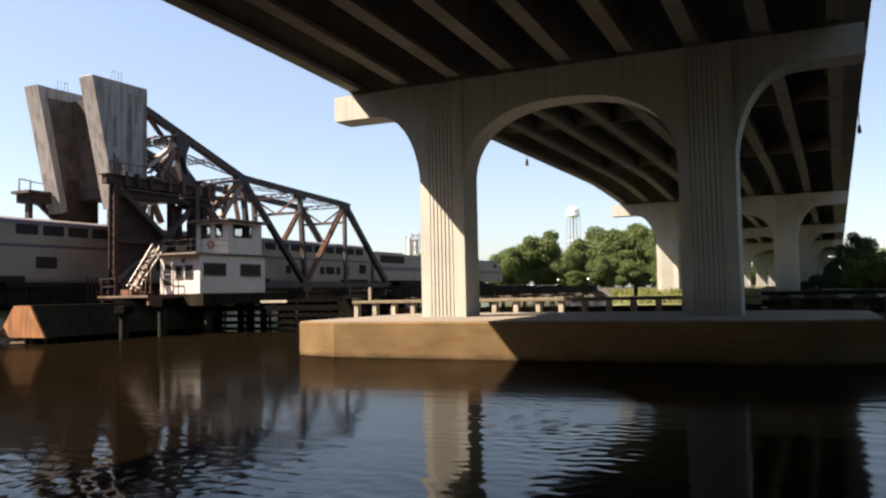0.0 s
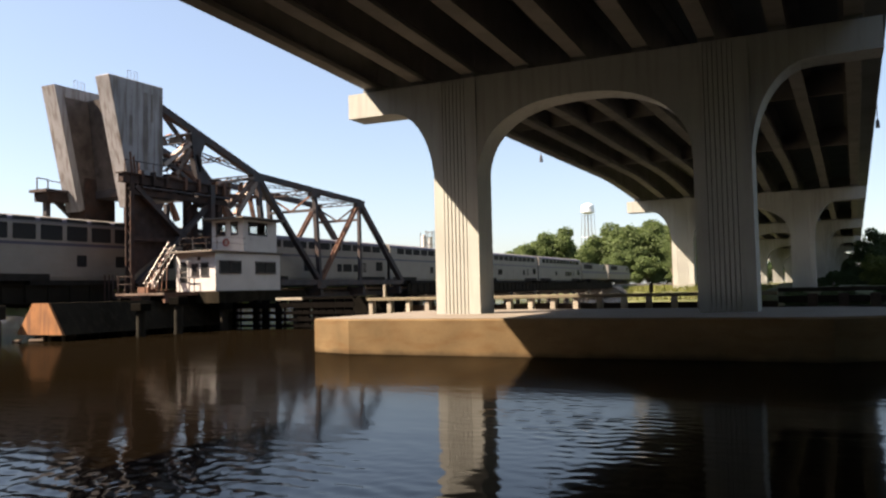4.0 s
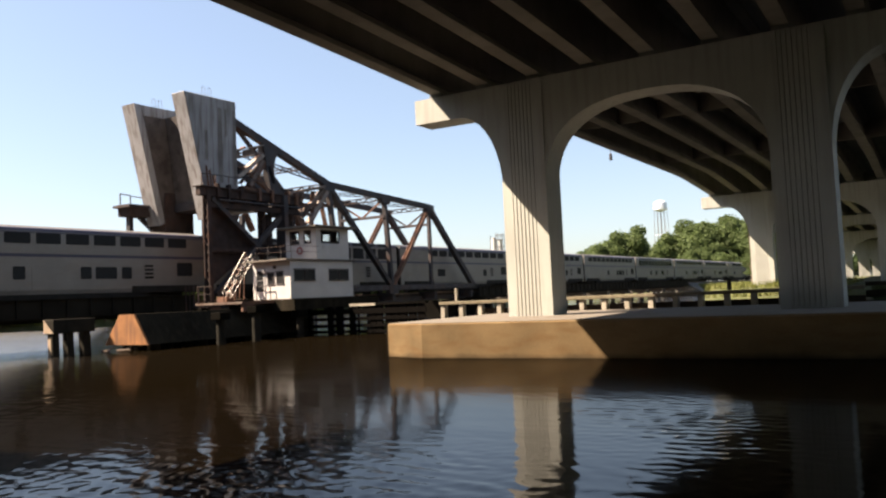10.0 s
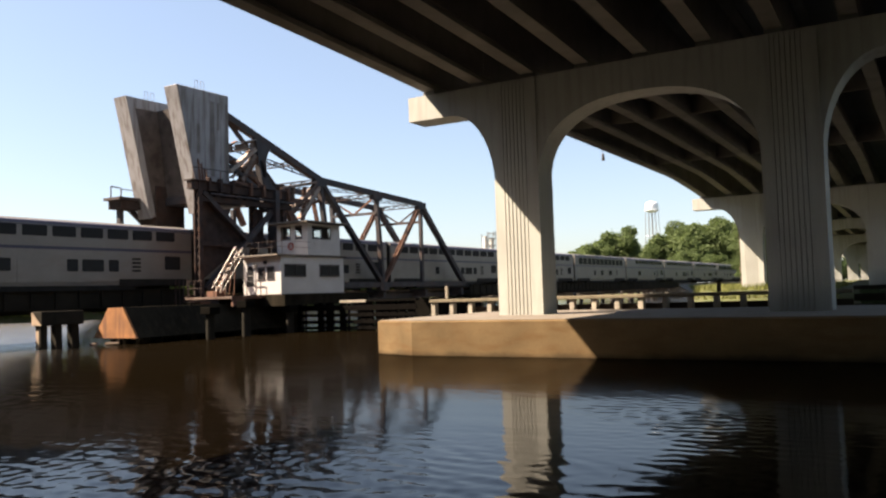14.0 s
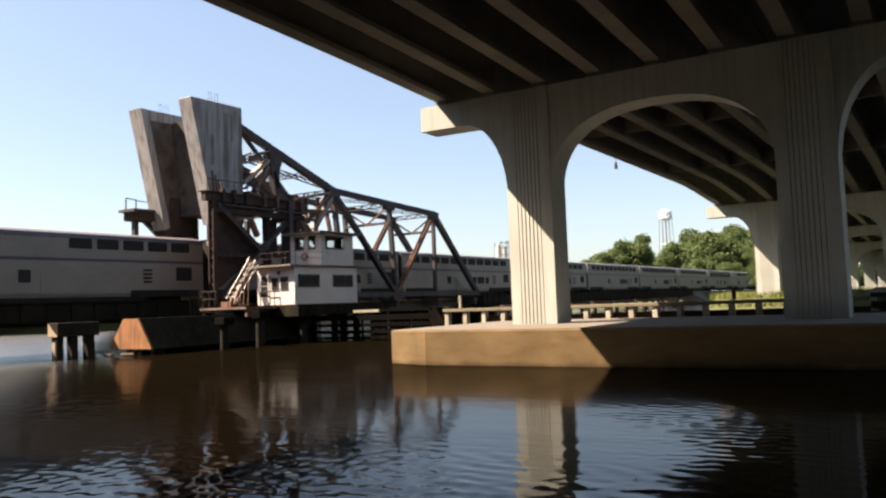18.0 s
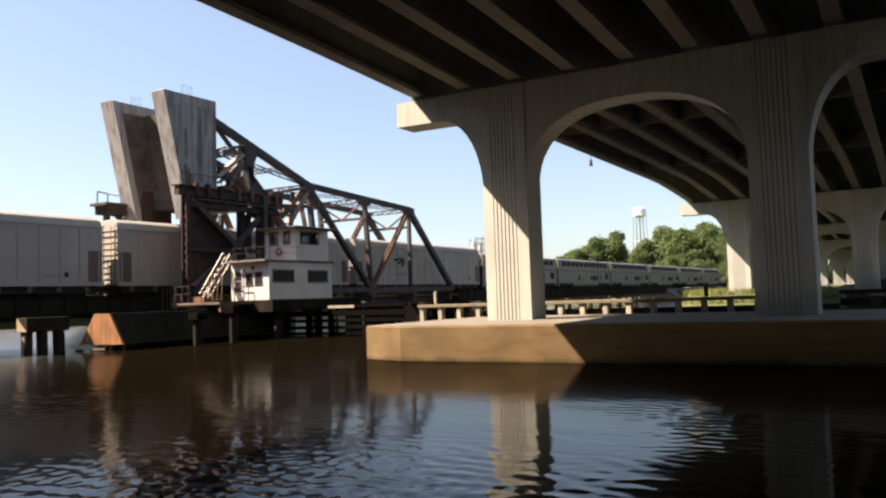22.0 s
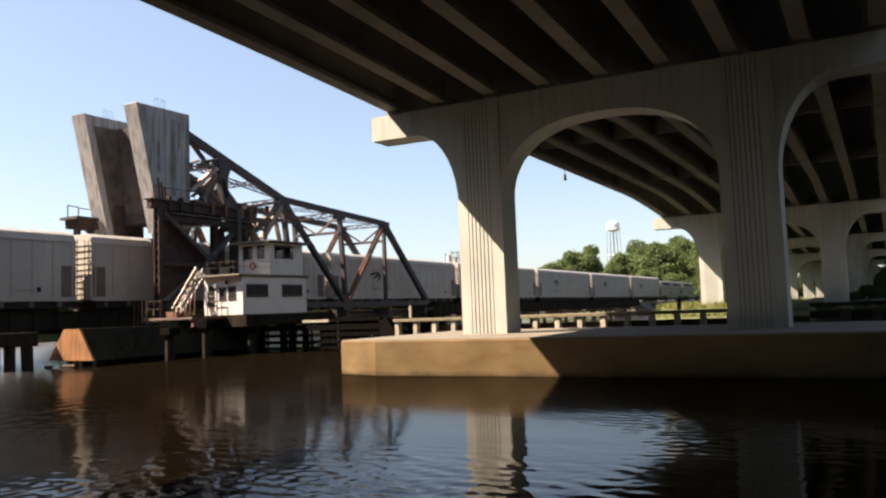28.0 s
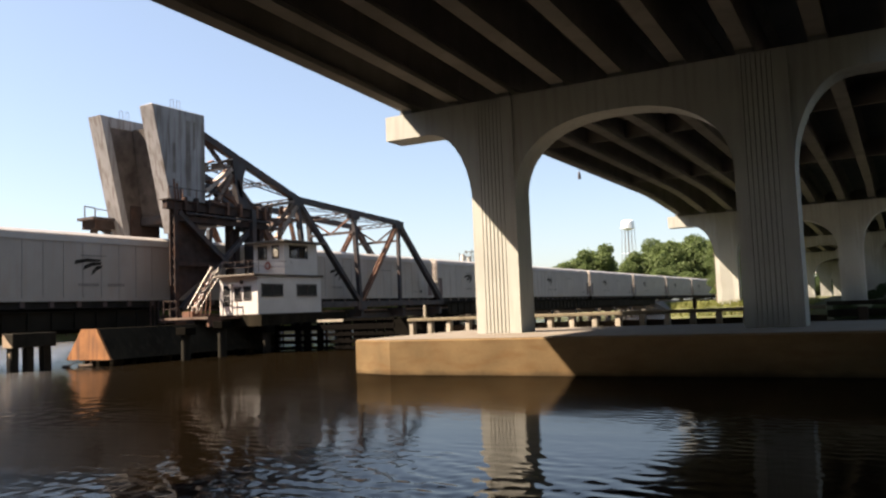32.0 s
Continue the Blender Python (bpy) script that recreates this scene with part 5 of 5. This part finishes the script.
def locomotive():
    c = thing("locomotive", "grey diesel passenger locomotive with a sloped nose", "locomotive", "train cars")
    prof = [(0.4, 1.1), (LO - 0.3, 1.1), (LO - 0.2, 2.3), (LO - 1.5, 3.0), (LO - 2.6, 4.35), (0.4, 4.35)]
    bm = prism(prof, 0, -1.5, 1.5)
    bmesh.ops.bevel(bm, geom=bm.edges[:], offset=0.12, segments=2, affect="EDGES")
    part("body", bm, STAINLESS, c)
    for s in (1, -1):
        x0, x1 = (1.5, 1.52) if s > 0 else (-1.52, -1.5)
        part("stripe", B(x0, x1, 0.6, LO - 1.6, 2.3, 2.75), BLUE, c)
        part("window", B(x0, x1, LO - 4.2, LO - 3.2, 3.2, 3.9), GLASS, c)
        part("grille", B(x0, x1, 2.0, 8.0, 3.2, 4.1), UNDER, c)
    part("fuel_tank", B(-1.2, 1.2, 7.5, 13.5, 0.4, 1.1, bevel=0.1), UNDER, c)
    part("roof_fans", B(-0.8, 0.8, 2, 9, 4.35, 4.55, bevel=0.05), UNDER, c)
    part("coupler", B(-0.2, 0.2, -0.02, LO + 0.02, 0.7, 0.95), UNDER, c)
    for y in (4.0, LO - 4.0):
        bogie(c, y)
    return c


def build_train():
    """Every car with its place along the train, counted north from the joint between passenger cars and car carriers."""
    cars = []
    kinds = [superliner(k) for k in range(5)]
    order = (2, 0, 0, 1, 0, 0, 1, 3, 4, 0, 1, 3, 0, 1, 4, 0)
    used = set()
    for i, k in enumerate(order):
        ob = kinds[k] if k not in used else copy_thing(kinds[k], Matrix())
        used.add(k)
        cars.append((ob, SL * i))
    rack = autorack(0)
    for i in range(11):
        ob = rack if i == 0 else copy_thing(rack, Matrix())
        cars.append((ob, -RK * (i + 1)))
    loco = locomotive()
    cars.append((loco, SL * 16)), cars.append((copy_thing(loco, Matrix()), SL * 16 + LO))
    return cars


CARS = build_train()
# seconds and the place along the track of the joint between the passenger cars and the car carriers
TRAIN = [(0, -329.6), (2, -290.9), (4, -252.3), (7, -194.4), (9.5, -146.3), (12, -98.2), (15, -41.0), (19, 35.4), (20.5, 63.45), (22, 91.35), (24, 128.5), (28, 202.2), (31, 257.3), (32, 275.7)]


def motions():
    # the ripples drift slowly with the wind
    walk(RIVER, [(t, pose(0.055 * (t - 16), 0.085 * (t - 16), 0)) for t in (0, 8, 16, 24, 32)])
    for ob, off in CARS:
        walk(ob, [(t, pose(TX, y + off, RAIL)) for t, y in TRAIN])

# ---------------------------------------------------------------- trees and distance
def tree_mesh(seed, height, width, leaf, lobes=15, leaves=15000, low=0.15):
    """Trunk with limbs, and a crown of several uneven lobes, each a loose cloud of small leaves with gaps."""
    rnd = random.Random(seed)
    tr = bmesh.new()
    rod((0, 0, -0.3), (0.1, 0, height * 0.55), height * 0.022, height * 0.01, 8, tr)
    balls = [(Vector((0, 0, height * (0.55 + 0.2 * low))), width * 0.34, height * 0.33)]
    for i in range(lobes):
        f, v = (i + 0.5) / lobes, i * 2.4 + rnd.uniform(-0.5, 0.5)
        h = low + (0.9 - low) * f
        prof = math.sin(math.pi * min(1.0, 0.16 + 0.74 * f)) ** 0.6
        r = width * 0.36 * prof * rnd.uniform(0.75, 1.1)
        size = width * rnd.uniform(0.11, 0.2)
        c = Vector((r * math.cos(v), r * math.sin(v), h * height * rnd.uniform(0.94, 1.04)))
        balls.append((c, size, size * rnd.uniform(0.65, 0.95)))
        if i % 2 == 0:
            rod((0.1, 0, height * (0.2 + 0.03 * i)), c, height * 0.008, height * 0.003, 5, tr)
    total = sum(w * w for _, w, _ in balls)
    verts, faces = [], []
    for c, w, hgt in balls:
        for j in range(int(leaves * w * w / total)):
            d = Vector((rnd.gauss(0, 1), rnd.gauss(0, 1), rnd.gauss(0, 1))).normalized()
            k = rnd.random() ** 0.3 * (1 + 0.22 * noise.noise((d.x * 3 + c.x, d.y * 3 + c.y, d.z * 3 + c.z)) + rnd.gauss(0, 0.05))
            p, s = c + Vector((d.x * w, d.y * w, d.z * hgt)) * k, width * 0.009 * rnd.uniform(0.7, 1.7)
            nrm = (d * 0.7 + Vector((rnd.gauss(0, 0.8), rnd.gauss(0, 0.8), 0.5 + rnd.gauss(0, 0.6)))).normalized()
            a = nrm.orthogonal().normalized()
            b = nrm.cross(a)
            q = len(verts)
            verts += [tuple(p + a * s * 1.5), tuple(p + b * s), tuple(p - a * s * 1.5), tuple(p - b * s)]
            faces.append((q, q + 1, q + 2, q + 3))
    me = bpy.data.meshes.new("crown")
    me.from_pydata(verts, [], faces)
    me.materials.append(leaf)
    return finish(tr, "trunk", BARK), me


TREES = [tree_mesh(1, 18, 17, LEAF, 17, 20000), tree_mesh(2, 16, 18, LEAF, 14, 20000), tree_mesh(3, 9, 9, LEAF2, 12), tree_mesh(4, 8, 9, LEAF2, 12, low=0.05), tree_mesh(5, 12, 12, LEAF3, 13, low=0.05), tree_mesh(6, 14, 5, LEAF, 9, 9000)]


def plant(kind, x, y, s, turn, label, z=None):
    trunk, crown = TREES[kind]
    t = thing("tree", label, "tree", "trees", (x, y, terrain(x, y) - 0.1 if z is None else z))
    t.rotation_euler.z, t.scale = turn, (s, s, s * (0.9 + 0.2 * math.sin(turn * 3)))
    part("trunk", trunk, BARK, t), part("crown", crown, LEAF, t)


def polar(az, d):
    return -math.sin(radians(az)) * d, math.cos(radians(az)) * d


rnd = random.Random(7)
for az, d, s, k in ((21.0, 330, 1.05, 0), (20.3, 322, 1.2, 1), (19.4, 325, 1.22, 0), (18.6, 328, 1.4, 1), (17.7, 335, 1.15, 0), (16.9, 325, 0.95, 1), (16.2, 322, 0.9, 0), (15.4, 320, 1.15, 0), (15.0, 318, 1.35, 1), (13.9, 322, 1.32, 0), (12.8, 315, 1.45, 1), (11.8, 312, 1.3, 0), (10.8, 315, 1.35, 1), (9.6, 318, 1.25, 0), (14.0, 300, 0.8, 1), (12.2, 296, 0.85, 0), (16.0, 300, 0.6, 0), (10.2, 300, 0.75, 1), (8.4, 310, 0.9, 0), (7.2, 305, 0.9, 1)):
    x, y = polar(az, d)
    plant(k, x, y, s * 0.98, rnd.random() * 6, "broad green deciduous tree on the far bank")
for az, d, s in ((22.5, 340, 1.15), (22.0, 345, 0.9), (23.4, 350, 0.5), (24.3, 340, 0.55)):
    x, y = polar(az, d)
    plant(5, x, y, s, rnd.random() * 6, "narrow green tree on the far bank")
x, y = polar(26.0, 250)
plant(0, x, y, 0.9, 1.0, "broad green tree behind the railway")
for az in np.arange(-14.5, -2.4, 0.62):
    d = 165 + rnd.uniform(-8, 30)
    x, y = polar(az, d)
    e = float(np.interp(az, (-14, -12, -10.6, -9.2, -7.7, -6.4, -5.5, -3, -2), (3.6, 3.3, 3.1, 2.8, 2.6, 2.2, 1.9, 1.9, 2.2)))
    h = d * math.tan(radians(e)) + 0.6
    plant(2 + int(rnd.random() * 2), x, y, h / 8.2 * rnd.uniform(0.85, 1.05), rnd.random() * 6, "yellow-green leafy tree on the river bank")
    plant(3, x * 0.86, y * 0.86, rnd.uniform(0.35, 0.55), rnd.random() * 6, "low yellow-green shrub on the river bank")
for i in range(34):                          # bushes along the water's edge east of the highway
    az = -14.5 + 0.38 * i
    x, y = polar(az, 1.0)
    d = next(d for d in range(90, 200) if d * y > shore(d * x) + 3)
    plant(3, x * d, y * d, rnd.uniform(0.22, 0.4), rnd.random() * 6, "low yellow-green shrub on the river bank")
for i in range(30):                          # east bank tree line beyond the view, added to block skylight
    y = 62 - 3.0 * i
    x = float(np.interp(y, (60, 115), (44, 150))) + 8 + rnd.uniform(0, 8)
    plant(i % 2, x, y, rnd.uniform(1.6, 2.0), rnd.random() * 6, "broad green tree on the east bank, added unseen to block skylight")
for i in range(52):                          # low bushes on the west bank
    az = 29 + 0.75 * i
    x, y = polar(az, 1.0)
    d = next((d for d in range(100, 600, 2) if d * y > shore(d * x) + 3), None)
    if d:
        plant(3, x * d, y * d, rnd.uniform(0.8, 1.1) * d / 140, rnd.random() * 6, "yellow-green bush on the west bank")
for i in range(11):                          # dark-leaved bushes added under the highway to deepen the shade at the water's edge
    x = -3.4 + 1.25 * i
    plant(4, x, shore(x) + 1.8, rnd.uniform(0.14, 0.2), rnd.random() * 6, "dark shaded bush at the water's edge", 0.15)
for az, d, s in ((-0.5, 170, 0.4), (-0.9, 205, 0.5), (-0.2, 245, 0.6), (0.2, 290, 0.75)):
    plant(4, *polar(az, d), s, rnd.random() * 6, "dark shaded tree beside the highway bridge")
for i in range(10):                          # dark-leaved bushes under the highway, put in for its shade
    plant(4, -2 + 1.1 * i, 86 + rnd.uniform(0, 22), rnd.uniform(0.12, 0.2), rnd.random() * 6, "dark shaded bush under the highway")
for i in range(10):                          # trees along the east side of the highway
    plant(4, 8.5 + rnd.uniform(0, 4) + 0.2 * i, 150 + 13 * i, rnd.uniform(0.5, 0.62), rnd.random() * 6, "dark shaded tree beside the highway bridge")
for i in range(9):                           # trees added along the highway's west side to darken the far piers
    plant(5, (-21.6, -22.6, -24.0, -25.6, -21.2, -22.2, -23.0, -24.6, -26.4)[i], 117 + (i % 5) * 11 + i // 5 * 5, rnd.uniform(0.7, 0.85), rnd.random() * 6, "narrow green tree beside the highway bridge, added to block skylight")
    plant(i % 2, -27 - 0.5 * i + rnd.uniform(0, 2), 166 + 12 * i, rnd.uniform(0.6, 0.8), rnd.random() * 6, "broad green tree beside the highway bridge, added to block skylight")
for i in range(84):                          # trees added on the south bank, behind the viewer, to block skylight
    x = -190 + 3.6 * i
    if not -24 < x < 5 and abs(x - TX) > 7:
        plant(i % 2, x, -25 - rnd.uniform(0, 16), rnd.uniform(1.6, 2.1), rnd.random() * 6, "broad green tree on the south bank, added unseen to block skylight")
# unseen trees round the viewer, added to darken the shade under the deck
for x, y, s in ((10, -6, 0.8), (17, -2, 0.9), (24, 2, 1.0), (31, 5, 1.0), (38, 8, 1.1), (14, -13, 1.1), (28, -9, 1.2), (42, -4, 1.2), (-27, -7, 0.7), (-34, -9, 0.8), (-24, -13, 0.85), (-40, -10, 0.9), (-30, -17, 1.1), (-22.5, -5, 0.5), (-56, -9, 0.9), (-63, -12, 1.0)):
    plant(int(x) % 2, x, y, s * 1.55, rnd.random() * 6, "broad green tree on the near bank, added unseen to block skylight")
for az, d, s in ((-2.0, 126, 0.62), (-2.7, 122, 0.6), (-3.4, 119, 0.46), (-4.2, 117, 0.34), (-4.9, 114, 0.22), (1.0, 290, 1.0), (2.4, 300, 1.1), (3.6, 295, 1.0), (4.8, 300, 1.1), (6.0, 298, 1.0)):
    x, y = polar(az, d)
    plant(4, x, y, s, rnd.random() * 6, "dark shaded tree beside the highway bridge")


def tall_grass():
    """Uncut grass along the bank between the railway and the highway, as many thin leaning blades."""
    g = random.Random(11)
    verts, faces = [], []
    for i in range(9000):
        x = g.uniform(-46, -6)
        y = shore(x) + 4.5 + g.random() ** 1.5 * 16
        z, h = terrain(x, y) - 0.05, g.uniform(0.35, 0.95) * (0.75 + 0.35 * noise.noise((x * 0.3, y * 0.3, 4)))
        a, w, l = g.uniform(0, 6.28), g.uniform(0.03, 0.07), g.uniform(0, 0.3)
        c, s = math.cos(a), math.sin(a)
        k = len(verts)
        verts += [(x - c * w, y - s * w, z), (x + c * w, y + s * w, z), (x + s * l, y - c * l, z + h)]
        faces.append((k, k + 1, k + 2))
    me = bpy.data.meshes.new("tall_grass")
    me.from_pydata(verts, [], faces)
    me.materials.append(GRASSM)
    tagged(new("tall_grass", me), "tall yellow-green grass on the river bank", "grass", kind="stuff")


tall_grass()


def bank_railing():
    """A pale picket railing with two globe lamps on the bank behind the railway."""
    r = thing("picket_railing", "pale picket railing on the far bank behind the railway", "railing")
    a, b = Vector((*polar(21.6, 236), 0)), Vector((*polar(17.4, 226), 0))
    zz = terrain(a.x, a.y)
    for z in (0.75, 1.5):
        part("rail", beam(a + Vector((0, 0, zz + z)), b + Vector((0, 0, zz + z)), 0.08, 0.08), GREYSTEEL, r)
    for i in range(26):
        p = a.lerp(b, i / 25)
        part("picket", rod(p + Vector((0, 0, zz - 0.2)), p + Vector((0, 0, zz + (2.1 if i % 2 else 1.7))), 0.07, n=6), TANKPAINT, r)
    for az in (17.3, 15.2):
        x, y = polar(az, 224)
        l = thing("globe_lamp", "white globe lamp on a short dark post", "street lamp", "globe lamps", (x, y, terrain(x, y)))
        part("post", rod((0, 0, -0.2), (0, 0, 2.9), 0.08, n=8), STEEL, l)
        bm = bmesh.new()
        bmesh.ops.create_uvsphere(bm, u_segments=12, v_segments=8, radius=0.34, matrix=Matrix.Translation((0, 0, 3.15)))
        part("globe", bm, TANKPAINT, l, smooth=True)


bank_railing()


def water_tower():
    x, y = polar(16.12, 520)
    w = thing("water_tower", "pale blue-white elevated water tower on thin legs", "water tower", at=(x, y, 2.0))
    bm = bmesh.new()
    bmesh.ops.create_uvsphere(bm, u_segments=28, v_segments=18, radius=4.0, matrix=Matrix.Translation((0, 0, 50.0)))
    for v in bm.verts:                                  # domed ends over a short upright drum
        v.co.z = 50.0 + math.copysign(min(abs(v.co.z - 50.0) * 0.5 + 1.5, 3.4) if abs(v.co.z - 50) > 0.1 else 0.0, v.co.z - 50.0)
    part("tank", bm, TANKPAINT, w, smooth=True)
    part("balcony", rod((0, 0, 47.9), (0, 0, 48.05), 4.7, n=24), TANKPAINT, w)
    part("balcony_rail", torus((0, 0, 0), 4.65, 0.06, 1), TANKPAINT, w).matrix_basis = pose(0, 0, 48.9, 90)
    for i in range(6):
        a = math.pi / 3 * i + 0.35
        part("leg", rod((5.9 * math.cos(a), 5.9 * math.sin(a), 0), (3.75 * math.cos(a), 3.75 * math.sin(a), 48.5), 0.16, n=6), GREYSTEEL, w)
        for z in (16, 32):
            r, b = 5.9 - 2.15 * z / 48, a + math.pi / 3
            part("tie_strut", rod((r * math.cos(a), r * math.sin(a), z), (r * math.cos(b), r * math.sin(b), z), 0.12, n=5), TANKPAINT, w)
    part("riser", rod((0, 0, 0), (0, 0, 46.8), 0.4, n=8), GREYSTEEL, w)


water_tower()


def white_silo():
    x, y = polar(27.8, 400)
    w = thing("silo", "slim white industrial silo with a side pipe far behind the train", "silo", at=(x, y, 1.5))
    part("barrel", rod((0, 0, 0), (0, 0, 27.6), 1.35, n=18), WHITE, w, smooth=False)
    part("cap", rod((0, 0, 27.6), (0, 0, 28.6), 1.35, 0.4, n=18), GREYSTEEL, w)
    part("pipe", rod((-2.0, 0, 0), (-2.0, 0, 29.5), 0.2, n=6), GREYSTEEL, w)
    for z in (20.0, 23.5, 27.0, 29.4):
        part("gantry_deck", B(1.4, 5.4, -1.2, 1.2, z, z + 0.3), GREYSTEEL, w)
    for x in (1.6, 5.2):
        for y in (-1.0, 1.0):
            part("gantry_post", rod((x, y, 0), (x, y, 30.5), 0.16, n=6), GREYSTEEL, w)
    for z in (0.0, 7.0, 13.5, 20.0, 23.5):
        part("gantry_brace", beam((1.6, -1.0, z), (5.2, -1.0, min(z + 6.5, 29.4)), 0.15, 0.18), GREYSTEEL, w)
    part("vessel", rod((3.4, 0, 20.3), (3.4, 0, 27.0), 1.1, n=12), WHITE, w)


white_silo()


def quay():
    q = thing("quay", "low red-brown quay with a pale kerb at the waterline, west bank", "quay")
    a, b = Vector((-123.0, 50.0, 0)), Vector((-103.0, 96.0, 0))
    up = Vector((0, 0, 1))
    part("wall", beam(a, b, 0.7, 0.9), CONCRETE, q, "pale concrete kerb at the waterline")
    back = Vector((-1.2, 0.3, 0))
    part("bulkhead", beam(a + back + up * 0.9, b + back + up * 0.9, 0.4, 1.8), RUSTDARK, q, "red-brown bulkhead")
    part("deck", beam(a + back + up * 1.85, b + back + up * 1.85, 1.6, 0.14), WALE, q)
    for i in range(12):
        p = a.lerp(b, i / 11)
        part("timber_post", rod(p + Vector((0.5, -0.4, -2)), p + Vector((0.5, -0.4, 1.5)), 0.16, n=8), TIMBER, q)


quay()


# ---------------------------------------------------------------- fenders
def fender():
    f = thing("fender", "timber channel fender of piles and long horizontal wales along the waterway", "fender")
    for i in range(18):
        x = -23.5 + 1.175 * i
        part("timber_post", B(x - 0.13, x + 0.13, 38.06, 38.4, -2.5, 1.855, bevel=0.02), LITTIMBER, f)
    # east posts and wales use darker timber, the deck's shade in their colour
    for x in (-1.2, 0.0, 1.2, 2.39, 3.57, 4.68, 5.06, 6.17, 7.35, 8.55, 9.7, 10.1, 11.3, 12.5, 13.7, 14.1, 15.3, 16.5, 17.7, 18.1, 19.3):
        part("timber_post", B(x - 0.2, x + 0.2, 37.95, 38.3, -2.5, 1.9, bevel=0.03), TIMBER, f)
    part("wale", B(-23.7, -2.6, 37.98, 38.5, 1.86, 2.03, bevel=0.02), WALE, f, "olive-brown top wale")
    for z0, z1 in ((1.2, 1.6), (0.85, 1.12), (0.4, 0.6)):
        part("wale", B(-21.6, -2.6, 38.41, 38.5, z0, z1, bevel=0.02), TIMBER, f)
    for z0, z1 in ((1.98, 2.16), (1.5, 1.8), (1.18, 1.37), (0.68, 0.98)):
        part("wale", B(-2.58, 20.9, 38.31, 38.6, z0, z1, bevel=0.02), DARKWOOD, f)
    x = -8.12
    part("marker_post", rod((x, 38.3, 2.05), (x, 38.3, 2.5), 0.1, n=8), TIMBER, f, "dark mooring post")
    for x in (-22.7,):
        part("marker_post", B(x - 0.07, x + 0.07, 38.2, 38.34, 2.05, 2.75, bevel=0.01), LITTIMBER, f)
    g = thing("fender", "dark timber fender of piles and stacked wales beside the lifting span", "fender")
    for a, b in ((-38.6, -38.3), (-37.93, -37.85), (-36.79, -36.3), (-36.02, -35.36), (-34.82, -34.3), (-34.11, -33.98), (-33.03, -32.5), (-32.48, -31.97), (-31.74, -31.2), (-31.18, -30.6), (-30.58, -30.0), (-29.9, -29.3), (-29.2, -28.6)):
        part("timber_post", B(a, b, 44.0, 44.16, -2.5, 1.95, bevel=0.03), BLACKWOOD, g)
    for z0, z1 in ((0.1, 0.27), (0.5, 0.7), (0.97, 1.16), (1.39, 1.75)):
        part("wale", B(-38.6, -28.4, 43.93, 43.998, z0, z1), BLACKWOOD, g)
    # sunlit stretch of the cap painted pale, the rest black
    part("cap_timber", B(-34.7, -32.5, 43.9, 44.3, 1.93, 2.1), LITTIMBER, g, "pale cap timber, sunlight in its colour")
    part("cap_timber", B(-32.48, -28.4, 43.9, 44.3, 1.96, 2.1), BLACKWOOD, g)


fender()
motions()
